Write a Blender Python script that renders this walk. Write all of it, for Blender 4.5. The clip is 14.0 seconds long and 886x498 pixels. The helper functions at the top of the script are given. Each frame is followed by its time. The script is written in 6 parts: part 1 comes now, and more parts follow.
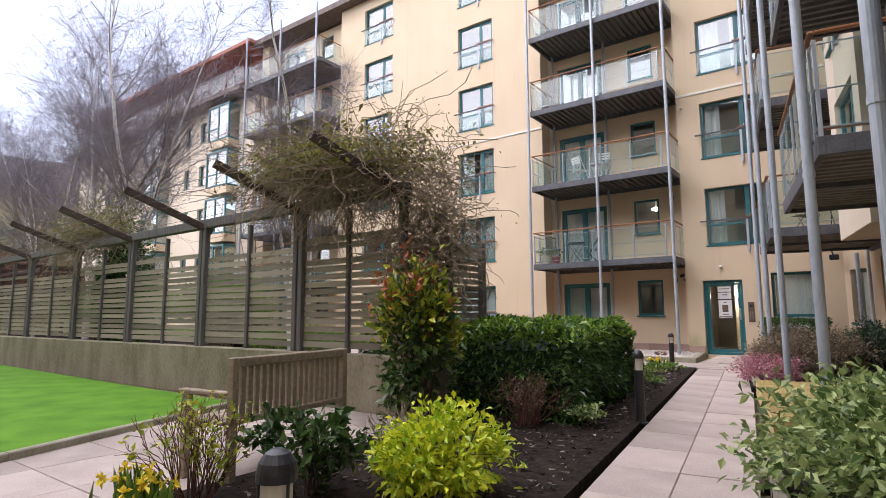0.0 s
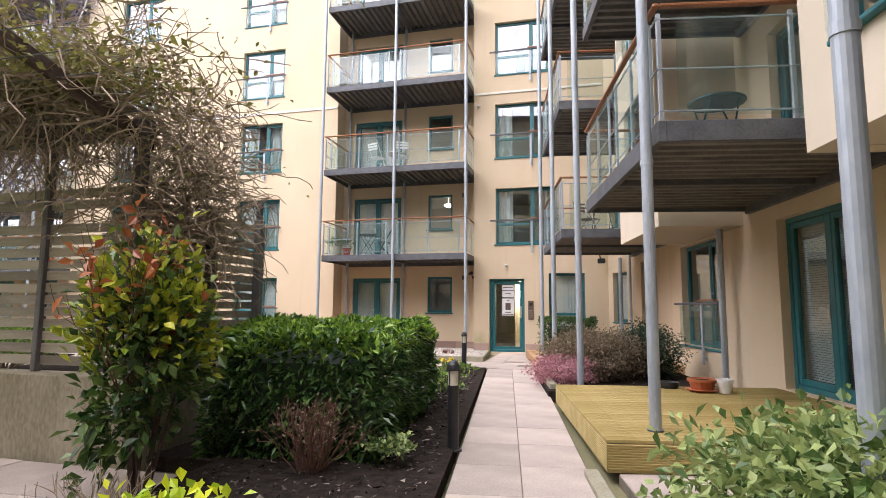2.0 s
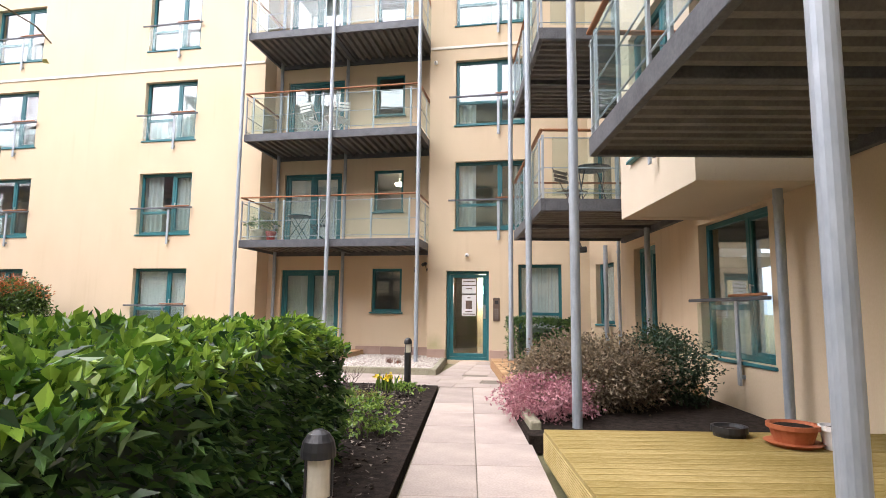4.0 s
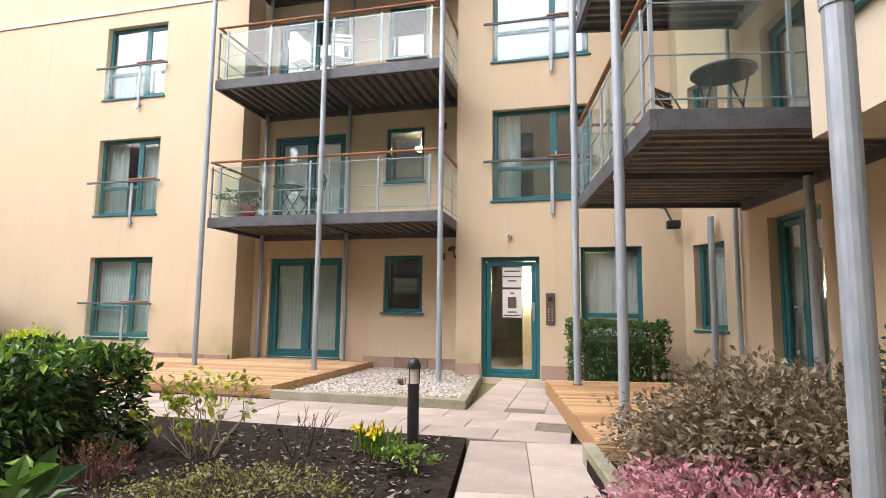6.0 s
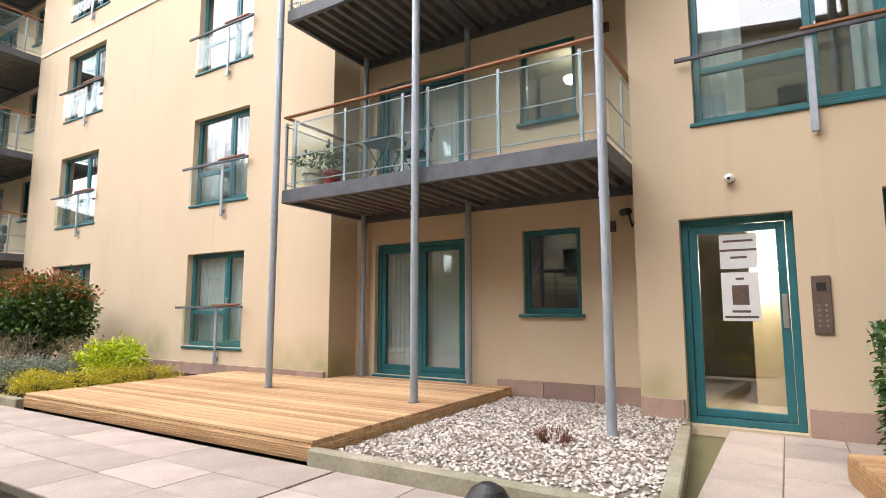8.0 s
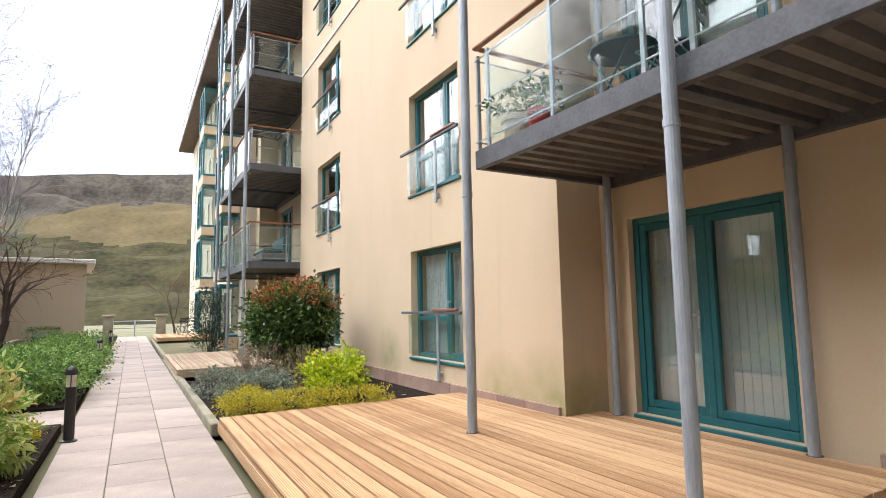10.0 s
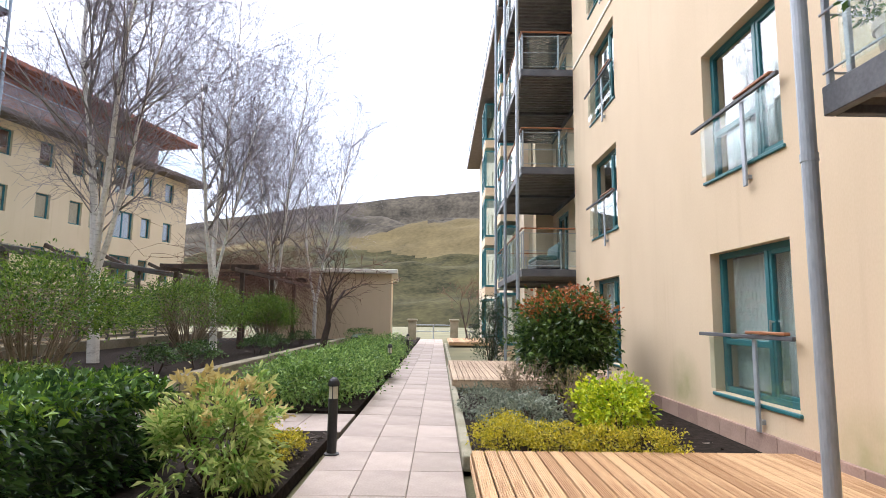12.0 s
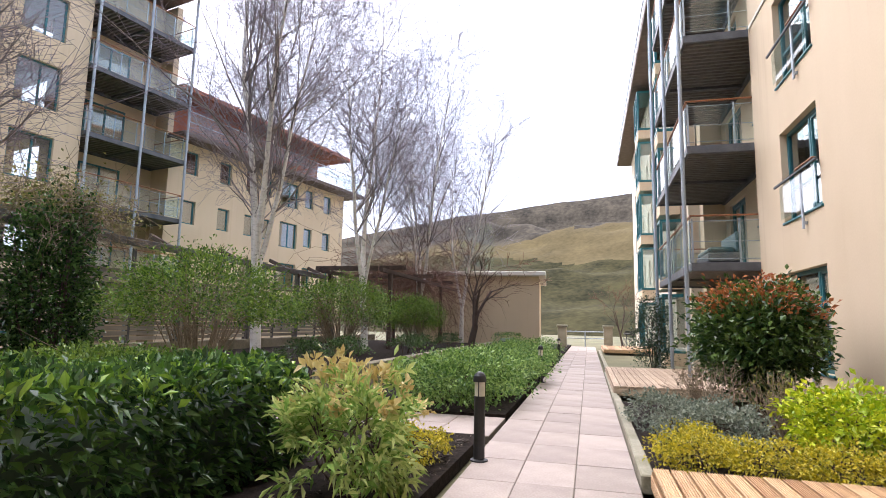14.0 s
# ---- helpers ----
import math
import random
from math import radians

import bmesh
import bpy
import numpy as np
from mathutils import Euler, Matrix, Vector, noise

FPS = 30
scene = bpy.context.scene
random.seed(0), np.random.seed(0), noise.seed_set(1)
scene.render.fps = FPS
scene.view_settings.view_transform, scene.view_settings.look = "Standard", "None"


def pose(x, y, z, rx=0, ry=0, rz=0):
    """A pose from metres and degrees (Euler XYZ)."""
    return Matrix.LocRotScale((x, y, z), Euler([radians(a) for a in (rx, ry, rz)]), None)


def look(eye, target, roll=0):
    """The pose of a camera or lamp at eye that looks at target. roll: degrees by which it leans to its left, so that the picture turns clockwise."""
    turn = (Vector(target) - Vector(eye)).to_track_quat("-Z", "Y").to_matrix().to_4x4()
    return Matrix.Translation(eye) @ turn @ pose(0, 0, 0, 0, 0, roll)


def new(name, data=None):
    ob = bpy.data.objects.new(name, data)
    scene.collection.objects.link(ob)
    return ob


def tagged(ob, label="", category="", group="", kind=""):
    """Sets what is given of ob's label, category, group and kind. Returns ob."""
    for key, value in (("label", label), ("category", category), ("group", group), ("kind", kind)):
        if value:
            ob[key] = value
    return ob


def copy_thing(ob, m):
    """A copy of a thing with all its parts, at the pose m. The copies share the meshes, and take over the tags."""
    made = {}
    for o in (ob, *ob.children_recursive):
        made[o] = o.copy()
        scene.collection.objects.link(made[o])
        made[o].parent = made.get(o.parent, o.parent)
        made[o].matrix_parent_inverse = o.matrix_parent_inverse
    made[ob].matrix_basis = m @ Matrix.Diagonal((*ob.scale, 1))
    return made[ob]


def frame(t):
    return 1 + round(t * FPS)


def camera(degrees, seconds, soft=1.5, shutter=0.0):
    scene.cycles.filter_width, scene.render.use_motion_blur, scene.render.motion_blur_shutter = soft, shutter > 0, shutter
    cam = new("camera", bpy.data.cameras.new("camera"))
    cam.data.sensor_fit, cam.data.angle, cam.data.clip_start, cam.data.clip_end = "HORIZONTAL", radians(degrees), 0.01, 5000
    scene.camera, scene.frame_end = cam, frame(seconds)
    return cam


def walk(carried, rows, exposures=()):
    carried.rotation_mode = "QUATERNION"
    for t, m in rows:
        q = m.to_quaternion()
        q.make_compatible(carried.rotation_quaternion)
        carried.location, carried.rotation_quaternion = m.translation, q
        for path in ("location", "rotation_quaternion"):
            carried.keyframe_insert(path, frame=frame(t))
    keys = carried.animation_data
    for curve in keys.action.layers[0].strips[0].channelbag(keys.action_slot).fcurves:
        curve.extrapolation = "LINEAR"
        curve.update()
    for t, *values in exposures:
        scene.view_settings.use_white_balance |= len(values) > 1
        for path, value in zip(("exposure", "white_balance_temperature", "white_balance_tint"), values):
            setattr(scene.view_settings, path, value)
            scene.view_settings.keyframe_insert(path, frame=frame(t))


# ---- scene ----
cam = camera(77.32, 14.0, soft=0.5)
PATH = [
    (0.0, pose(3.651, -18.320, 1.198, 96.86, 0.26, 36.33)),
    (0.5, pose(3.421, -18.154, 1.221, 96.62, 0.22, 28.38)),
    (1.0, pose(3.199, -17.897, 1.257, 96.40, 0.01, 22.87)),
    (1.5, pose(2.993, -17.453, 1.257, 96.35, -0.27, 18.35)),
    (2.0, pose(2.827, -16.926, 1.261, 96.27, -0.36, 14.16)),
    (2.5, pose(2.685, -16.354, 1.271, 96.13, -0.42, 11.09)),
    (3.0, pose(2.622, -15.540, 1.210, 96.33, -0.55, 10.17)),
    (5.5, pose(2.014, -11.149, 1.255, 96.20, -0.73, 11.80)),
    (6.0, pose(1.844, -10.210, 1.233, 96.24, -0.62, 14.03)),
    (6.5, pose(1.641, -9.249, 1.196, 96.36, -0.47, 17.57)),
    (7.0, pose(1.382, -8.266, 1.151, 96.69, -0.36, 22.19)),
    (8.3, pose(0.900, -6.120, 1.215, 96.40, 0.20, 34.90)),
    (9.0, pose(0.560, -5.130, 1.262, 96.25, 0.62, 43.90)),
    (9.5, pose(0.014, -4.639, 1.295, 96.03, 0.92, 51.83)),
    (10.0, pose(-0.480, -4.143, 1.366, 96.03, 1.04, 60.73)),
    (10.5, pose(-0.912, -3.836, 1.432, 96.26, 0.71, 69.16)),
    (11.0, pose(-1.241, -3.651, 1.493, 96.49, 0.15, 76.79)),
    (11.5, pose(-1.497, -3.568, 1.511, 96.67, -0.33, 83.54)),
    (12.0, pose(-1.746, -3.559, 1.467, 96.94, -0.69, 89.57)),
    (12.5, pose(-1.977, -3.602, 1.420, 97.14, -1.09, 94.64)),
    (13.0, pose(-2.208, -3.651, 1.360, 97.35, -1.34, 98.81)),
    (13.5, pose(-2.502, -3.669, 1.260, 97.70, -1.39, 102.25)),
    (14.0, pose(-2.626, -3.687, 1.247, 97.62, -1.17, 104.60)),
]
walk(cam, PATH, [(0.0, 1.45, 6130, 20), (1.5, 1.75, 6220, 18), (3.0, 2.1, 6280, 17), (5.5, 1.95, 6420, 15), (7.0, 1.9, 6420, 15), (9.5, 1.78, 6300, 12), (11.5, 1.7, 6080, 13), (14.0, 1.74, 6130, 18)])
SKY, SUN = 0.125, 2.1


# ---- world, sun ----
world = bpy.data.worlds.new("sky")
scene.world = world
world.use_nodes = True
wn = world.node_tree.nodes
wl = world.node_tree.links
sky = wn.new("ShaderNodeTexSky")
sky.sky_type = "NISHITA"
sky.sun_disc = False
sky.sun_elevation = radians(54)
sky.sun_rotation = radians(221)
sky.dust_density = 4.0
sky.air_density = 1.0
soften = wn.new("ShaderNodeHueSaturation")
soften.inputs["Saturation"].default_value = 0.55
wl.new(sky.outputs[0], soften.inputs["Color"])
cloud = wn.new("ShaderNodeMix")
cloud.data_type = "RGBA"
cloud.inputs[0].default_value = 0.7
cloud.inputs[7].default_value = (4.0, 4.55, 5.5, 1)
wl.new(soften.outputs[0], cloud.inputs[6])
wl.new(cloud.outputs[2], wn["Background"].inputs["Color"])
wn["Background"].inputs["Strength"].default_value = SKY
sun = new("sun", bpy.data.lights.new("sun", "SUN"))
sun.data.energy = SUN
sun.data.angle = radians(110)
sun.data.color = (1.0, 0.93, 0.86)
sun.matrix_world = look((-32, -36, 66), (0, 0, 0))


# ---- materials ----
def mat(name, a, b, scale=6.0, rough=0.8, bump=0.15, metal=0.0, fine=40.0, island=False, rand=0.0, stretch=(1, 1, 1), fac=(0.35, 0.65), spec=0.5):
    """Two-scale mottled surface between the colours a and b."""
    m = bpy.data.materials.new(name)
    m.use_nodes = True
    n, l = m.node_tree.nodes, m.node_tree.links
    p = n["Principled BSDF"]
    co = n.new("ShaderNodeTexCoord")
    mp = n.new("ShaderNodeMapping")
    mp.inputs["Scale"].default_value = stretch
    l.new(co.outputs["Object"], mp.inputs[0])
    n1, n2 = n.new("ShaderNodeTexNoise"), n.new("ShaderNodeTexNoise")
    n1.inputs["Scale"].default_value, n1.inputs["Detail"].default_value = scale, 5
    n2.inputs["Scale"].default_value, n2.inputs["Detail"].default_value = fine, 3
    l.new(mp.outputs[0], n1.inputs["Vector"])
    l.new(mp.outputs[0], n2.inputs["Vector"])
    mixn = n.new("ShaderNodeMath")
    mixn.operation = "MULTIPLY_ADD"
    mixn.inputs[1].default_value = 0.4
    l.new(n2.outputs[0], mixn.inputs[0])
    sc = n.new("ShaderNodeMath")
    sc.operation = "MULTIPLY"
    sc.inputs[1].default_value = 0.6
    l.new(n1.outputs[0], sc.inputs[0])
    l.new(sc.outputs[0], mixn.inputs[2])
    drive = mixn.outputs[0]
    if island or rand:
        src = n.new("ShaderNodeNewGeometry").outputs["Random Per Island"] if island else n.new("ShaderNodeObjectInfo").outputs["Random"]
        ad = n.new("ShaderNodeMath")
        ad.operation = "MULTIPLY_ADD"
        ad.inputs[1].default_value = rand or 0.5
        l.new(src, ad.inputs[0])
        of = n.new("ShaderNodeMath")
        of.operation = "SUBTRACT"
        of.inputs[1].default_value = (rand or 0.5) / 2
        l.new(drive, of.inputs[0])
        l.new(of.outputs[0], ad.inputs[2])
        drive = ad.outputs[0]
    ramp = n.new("ShaderNodeValToRGB")
    ramp.color_ramp.elements[0].position, ramp.color_ramp.elements[1].position = fac
    ramp.color_ramp.elements[0].color, ramp.color_ramp.elements[1].color = (*a, 1), (*b, 1)
    l.new(drive, ramp.inputs[0])
    l.new(ramp.outputs[0], p.inputs["Base Color"])
    p.inputs["Roughness"].default_value, p.inputs["Metallic"].default_value = rough, metal
    p.inputs["Specular IOR Level"].default_value = spec
    if bump:
        bp = n.new("ShaderNodeBump")
        bp.inputs["Strength"].default_value, bp.inputs["Distance"].default_value = bump, 0.01
        l.new(mixn.outputs[0], bp.inputs["Height"])
        l.new(bp.outputs[0], p.inputs["Normal"])
    return m


def leaf_mat(name, a, b, rough=0.45, through_light=0.25):
    m = mat(name, a, b, scale=3.0, rough=rough, bump=0.0, island=True, rand=0.7, fac=(0.25, 0.75))
    n, l = m.node_tree.nodes, m.node_tree.links
    tr, mx = n.new("ShaderNodeBsdfTranslucent"), n.new("ShaderNodeMixShader")
    mx.inputs[0].default_value = through_light
    l.new(n["Color Ramp"].outputs[0], tr.inputs[0])
    l.new(n["Principled BSDF"].outputs[0], mx.inputs[1])
    l.new(tr.outputs[0], mx.inputs[2])
    l.new(mx.outputs[0], n["Material Output"].inputs[0])
    return m


def glass_mat(name, tint, shine=0.1, milky=0.0, edge=0.55):
    m = bpy.data.materials.new(name)
    m.use_nodes = True
    n, l = m.node_tree.nodes, m.node_tree.links
    tr, gl, lw, mx = (n.new("ShaderNode" + k) for k in ("BsdfTransparent", "BsdfGlossy", "LayerWeight", "MixShader"))
    tr.inputs[0].default_value = (*tint, 1)
    gl.inputs["Roughness"].default_value = 0.01
    lw.inputs[0].default_value = 0.5
    pw, ad = n.new("ShaderNodeMath"), n.new("ShaderNodeMath")
    pw.operation, ad.operation = "POWER", "MULTIPLY_ADD"
    pw.inputs[1].default_value, ad.inputs[1].default_value, ad.inputs[2].default_value = 3.0, edge, shine
    l.new(lw.outputs["Facing"], pw.inputs[0])
    l.new(pw.outputs[0], ad.inputs[0])
    wob, bp = n.new("ShaderNodeTexNoise"), n.new("ShaderNodeBump")
    wob.inputs["Scale"].default_value = 1.2
    bp.inputs["Strength"].default_value, bp.inputs["Distance"].default_value = 0.08, 0.02
    l.new(wob.outputs[0], bp.inputs["Height"])
    l.new(bp.outputs[0], gl.inputs["Normal"])
    l.new(ad.outputs[0], mx.inputs[0])
    l.new(tr.outputs[0], mx.inputs[1])
    l.new(gl.outputs[0], mx.inputs[2])
    out = mx.outputs[0]
    if milky:
        df, m2 = n.new("ShaderNodeBsdfDiffuse"), n.new("ShaderNodeMixShader")
        df.inputs[0].default_value = (0.55, 0.68, 0.66, 1)
        m2.inputs[0].default_value = milky
        l.new(out, m2.inputs[1])
        l.new(df.outputs[0], m2.inputs[2])
        out = m2.outputs[0]
    l.new(out, n["Material Output"].inputs[0])
    return m


M = {}
M["render"] = mat("cream_render", (0.60, 0.475, 0.315), (0.68, 0.55, 0.385), scale=0.9, rough=0.9, bump=0.12, fine=60, stretch=(1, 1, 0.5), fac=(0.3, 0.7))
def weather(m, algae):
    """Faint brown run-off streaks, and green algae patches round the given places (x, y, z, radius)."""
    n, l = m.node_tree.nodes, m.node_tree.links
    pos = n.new("ShaderNodeNewGeometry").outputs["Position"]
    mp, st, big = n.new("ShaderNodeMapping"), n.new("ShaderNodeTexNoise"), n.new("ShaderNodeTexNoise")
    mp.inputs["Scale"].default_value = (6.0, 6.0, 0.22)
    st.inputs["Scale"].default_value, st.inputs["Detail"].default_value = 1.0, 4
    big.inputs["Scale"].default_value, big.inputs["Detail"].default_value = 0.35, 2
    l.new(pos, mp.inputs[0])
    l.new(mp.outputs[0], st.inputs["Vector"])
    l.new(pos, big.inputs["Vector"])
    r1, r2 = n.new("ShaderNodeMapRange"), n.new("ShaderNodeMapRange")
    r1.inputs[1].default_value, r1.inputs[2].default_value, r1.inputs[4].default_value = 0.55, 0.8, 0.3
    r2.inputs[1].default_value, r2.inputs[2].default_value = 0.42, 0.62
    l.new(st.outputs[0], r1.inputs[0])
    l.new(big.outputs[0], r2.inputs[0])
    mul = n.new("ShaderNodeMath")
    mul.operation = "MULTIPLY"
    l.new(r1.outputs[0], mul.inputs[0])
    l.new(r2.outputs[0], mul.inputs[1])
    col = n["Color Ramp"].outputs[0]

    def blend(fac, tint):
        nonlocal col
        mx = n.new("ShaderNodeMix")
        mx.data_type = "RGBA"
        mx.inputs[7].default_value = (*tint, 1)
        l.new(fac, mx.inputs[0])
        l.new(col, mx.inputs[6])
        col = mx.outputs[2]

    blend(mul.outputs[0], (0.40, 0.285, 0.165))
    spot = n.new("ShaderNodeTexNoise")
    spot.inputs["Scale"].default_value, spot.inputs["Detail"].default_value = 3.5, 6
    l.new(pos, spot.inputs["Vector"])
    for x, y, z, r in algae:
        dist, rg, pm = n.new("ShaderNodeVectorMath"), n.new("ShaderNodeMapRange"), n.new("ShaderNodeMath")
        dist.operation = "DISTANCE"
        dist.inputs[1].default_value = (x, y, z)
        l.new(pos, dist.inputs[0])
        rg.inputs[1].default_value, rg.inputs[2].default_value = r, r * 0.25
        rg.inputs[3].default_value, rg.inputs[4].default_value = 0.0, 0.95
        l.new(dist.outputs["Value"], rg.inputs[0])
        pm.operation = "MULTIPLY"
        l.new(rg.outputs[0], pm.inputs[0])
        l.new(spot.outputs[0], pm.inputs[1])
        blend(pm.outputs[0], (0.27, 0.27, 0.10))
    l.new(col, n["Principled BSDF"].inputs["Base Color"])


weather(M["render"], ((-5.5, 0, 0.25, 0.75), (-6.4, 0, 0.25, 0.6), (-5.2, 0.3, 0.2, 0.5), (-9.9, 0, 0.5, 0.6), (-0.3, 0, 0.3, 0.4)))
M["render_pale"] = mat("pale_render", (0.58, 0.50, 0.38), (0.66, 0.57, 0.44), scale=0.8, rough=0.9, bump=0.1, fine=90)
M["teal"] = mat("teal_paint", (0.014, 0.115, 0.135), (0.024, 0.155, 0.175), scale=4, rough=0.4, bump=0.03)
M["teal_dark"] = mat("dark_teal_paint", (0.008, 0.055, 0.06), (0.014, 0.075, 0.08), scale=4, rough=0.45, bump=0.03)
M["steel"] = mat("galvanised_steel", (0.30, 0.34, 0.38), (0.42, 0.46, 0.50), scale=9, rough=0.5, bump=0.06, metal=0.35, stretch=(1, 1, 0.3))
M["dark_steel"] = mat("dark_grey_steel", (0.07, 0.075, 0.083), (0.125, 0.13, 0.142), scale=5, rough=0.6, bump=0.1, metal=0.15)
M["soffit"] = mat("ribbed_metal_deck", (0.115, 0.108, 0.102), (0.19, 0.178, 0.165), scale=4, rough=0.6, bump=0.1, metal=0.1)
M["glass"] = glass_mat("window_glass", (0.88, 0.93, 0.93), 0.13)
M["bal_glass"] = glass_mat("balcony_glass", (0.92, 0.97, 0.96), 0.045, 0.02, 0.25)
M["rail_wood"] = mat("varnished_handrail", (0.24, 0.09, 0.035), (0.36, 0.15, 0.06), scale=8, rough=0.45, stretch=(1, 6, 6))
M["deck"] = mat("orange_deck_timber", (0.34, 0.185, 0.08), (0.60, 0.40, 0.21), scale=3, rough=0.62, bump=0.35, rand=0.32, stretch=(0.5, 9, 9))
M["deck_old"] = mat("algae_deck_timber", (0.32, 0.24, 0.07), (0.50, 0.39, 0.17), scale=1.6, rough=0.75, bump=0.3, rand=0.12, stretch=(0.6, 3, 3))
M["deck_pale"] = mat("pale_deck_timber", (0.36, 0.26, 0.17), (0.56, 0.44, 0.31), scale=2, rough=0.75, bump=0.3, rand=0.2, stretch=(0.6, 5, 5))
M["slab"] = mat("sandstone_paving", (0.30, 0.25, 0.215), (0.46, 0.385, 0.335), scale=2.2, rough=0.85, bump=0.25, rand=0.22, fine=60)
M["joint"] = mat("paving_joint", (0.13, 0.11, 0.085), (0.20, 0.17, 0.13), scale=8, rough=0.95)
M["kerb"] = mat("mossy_concrete_kerb", (0.20, 0.19, 0.12), (0.36, 0.33, 0.25), scale=3, rough=0.9, bump=0.3)
M["plinth"] = mat("red_sandstone_plinth", (0.30, 0.20, 0.16), (0.42, 0.29, 0.23), scale=5, rough=0.9, bump=0.3, rand=0.4)
M["soil"] = mat("dark_soil", (0.010, 0.008, 0.007), (0.042, 0.032, 0.026), scale=14, rough=1.0, bump=1.0, fine=80, spec=0.08)
M["lawn"] = mat("lawn_green", (0.055, 0.165, 0.008), (0.12, 0.27, 0.018), scale=2, rough=0.9, bump=0.6, fine=120, spec=0.15)
M["ground"] = mat("rough_grass", (0.10, 0.10, 0.05), (0.20, 0.18, 0.09), scale=0.4, rough=1.0, bump=0.3)
M["old_wood"] = mat("weathered_grey_timber", (0.19, 0.165, 0.13), (0.36, 0.315, 0.25), scale=3, rough=0.85, bump=0.3, rand=0.4, stretch=(0.5, 8, 8))
M["bench_wood"] = mat("weathered_teak", (0.20, 0.155, 0.105), (0.34, 0.27, 0.19), scale=4, rough=0.8, bump=0.3, stretch=(1, 6, 6))
M["post_grey"] = mat("dark_grey_timber_post", (0.085, 0.08, 0.078), (0.16, 0.15, 0.145), scale=5, rough=0.85, bump=0.3, stretch=(6, 6, 0.6))
M["wall_old"] = mat("stained_concrete_wall", (0.17, 0.15, 0.09), (0.36, 0.315, 0.235), scale=2.2, rough=0.95, bump=0.4, stretch=(1, 1, 0.4))
M["black"] = mat("black_powder_coat", (0.012, 0.012, 0.013), (0.025, 0.025, 0.027), scale=8, rough=0.45, bump=0.05)
M["lens"] = mat("frosted_lamp_lens", (0.52, 0.48, 0.38), (0.62, 0.58, 0.47), scale=8, rough=0.3, bump=0.0)
M["white"] = mat("white_plastic", (0.72, 0.72, 0.70), (0.80, 0.80, 0.78), scale=6, rough=0.5, bump=0.03)
M["blind"] = mat("white_blind_fabric", (0.62, 0.64, 0.62), (0.74, 0.76, 0.73), scale=3, rough=0.9, bump=0.05)
M["room"] = mat("room_wall", (0.30, 0.28, 0.24), (0.38, 0.36, 0.31), scale=1, rough=0.9, bump=0.0)
M["roof_red"] = mat("red_brown_cladding", (0.30, 0.085, 0.045), (0.42, 0.14, 0.075), scale=2, rough=0.7, bump=0.1, stretch=(1, 1, 4))
M["fascia"] = mat("brown_fascia", (0.085, 0.06, 0.05), (0.15, 0.11, 0.09), scale=4, rough=0.7)
M["bark_birch"] = mat("birch_bark", (0.38, 0.35, 0.31), (0.80, 0.77, 0.72), scale=6, rough=0.85, bump=0.3, stretch=(1, 1, 3), fac=(0.3, 0.5))
M["birch_limb"] = mat("grey_birch_limb", (0.17, 0.145, 0.135), (0.36, 0.32, 0.29), scale=5, rough=0.9, bump=0.2)
M["twig"] = mat("grey_brown_twigs", (0.20, 0.175, 0.205), (0.32, 0.28, 0.315), scale=6, rough=0.9, bump=0.1)
M["twig_red"] = mat("red_brown_twigs", (0.10, 0.045, 0.03), (0.20, 0.10, 0.07), scale=6, rough=0.9, bump=0.1)
M["twig_dark"] = mat("dark_bark", (0.045, 0.03, 0.025), (0.11, 0.075, 0.06), scale=9, rough=0.9, bump=0.3)
M["twig_pale"] = mat("dry_pale_twigs", (0.20, 0.15, 0.10), (0.34, 0.27, 0.19), scale=9, rough=0.9, bump=0.2)
M["hill"] = mat("hillside_scrub", (0.018, 0.018, 0.009), (0.075, 0.066, 0.028), scale=0.12, rough=1.0, bump=1.0, fine=0.9, fac=(0.36, 0.66), spec=0.05)
M["hill_grass"] = mat("hillside_dry_grass", (0.07, 0.056, 0.028), (0.15, 0.116, 0.055), scale=0.09, rough=1.0, bump=0.6, fine=0.8, fac=(0.3, 0.7), spec=0.05)
M["hill_rock"] = mat("hillside_rocky_crest", (0.030, 0.027, 0.021), (0.105, 0.088, 0.064), scale=0.11, rough=1.0, bump=1.0, fine=0.6, fac=(0.36, 0.64), spec=0.05, stretch=(1, 1, 0.3))
M["gravel"] = mat("pale_gravel", (0.36, 0.31, 0.27), (0.66, 0.61, 0.55), scale=20, rough=0.9, bump=0.2, island=True, rand=0.8)
M["terracotta"] = mat("terracotta", (0.33, 0.085, 0.03), (0.42, 0.13, 0.05), scale=6, rough=0.7, bump=0.1)
M["pot_red"] = mat("red_glazed_pot", (0.22, 0.015, 0.015), (0.30, 0.03, 0.025), scale=6, rough=0.35, bump=0.05)
M["pot_cream"] = mat("cream_pot", (0.50, 0.44, 0.33), (0.60, 0.53, 0.41), scale=6, rough=0.6, bump=0.05)
M["bronze"] = mat("brown_metal_panel", (0.12, 0.085, 0.065), (0.18, 0.13, 0.10), scale=6, rough=0.5, metal=0.4)
M["chrome"] = mat("brushed_steel", (0.55, 0.55, 0.55), (0.66, 0.66, 0.66), scale=20, rough=0.3, metal=0.9, bump=0.0)
M["string"] = mat("pale_string_course", (0.70, 0.66, 0.58), (0.78, 0.74, 0.66), scale=3, rough=0.8)
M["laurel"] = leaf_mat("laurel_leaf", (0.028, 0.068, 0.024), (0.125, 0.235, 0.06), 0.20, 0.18)
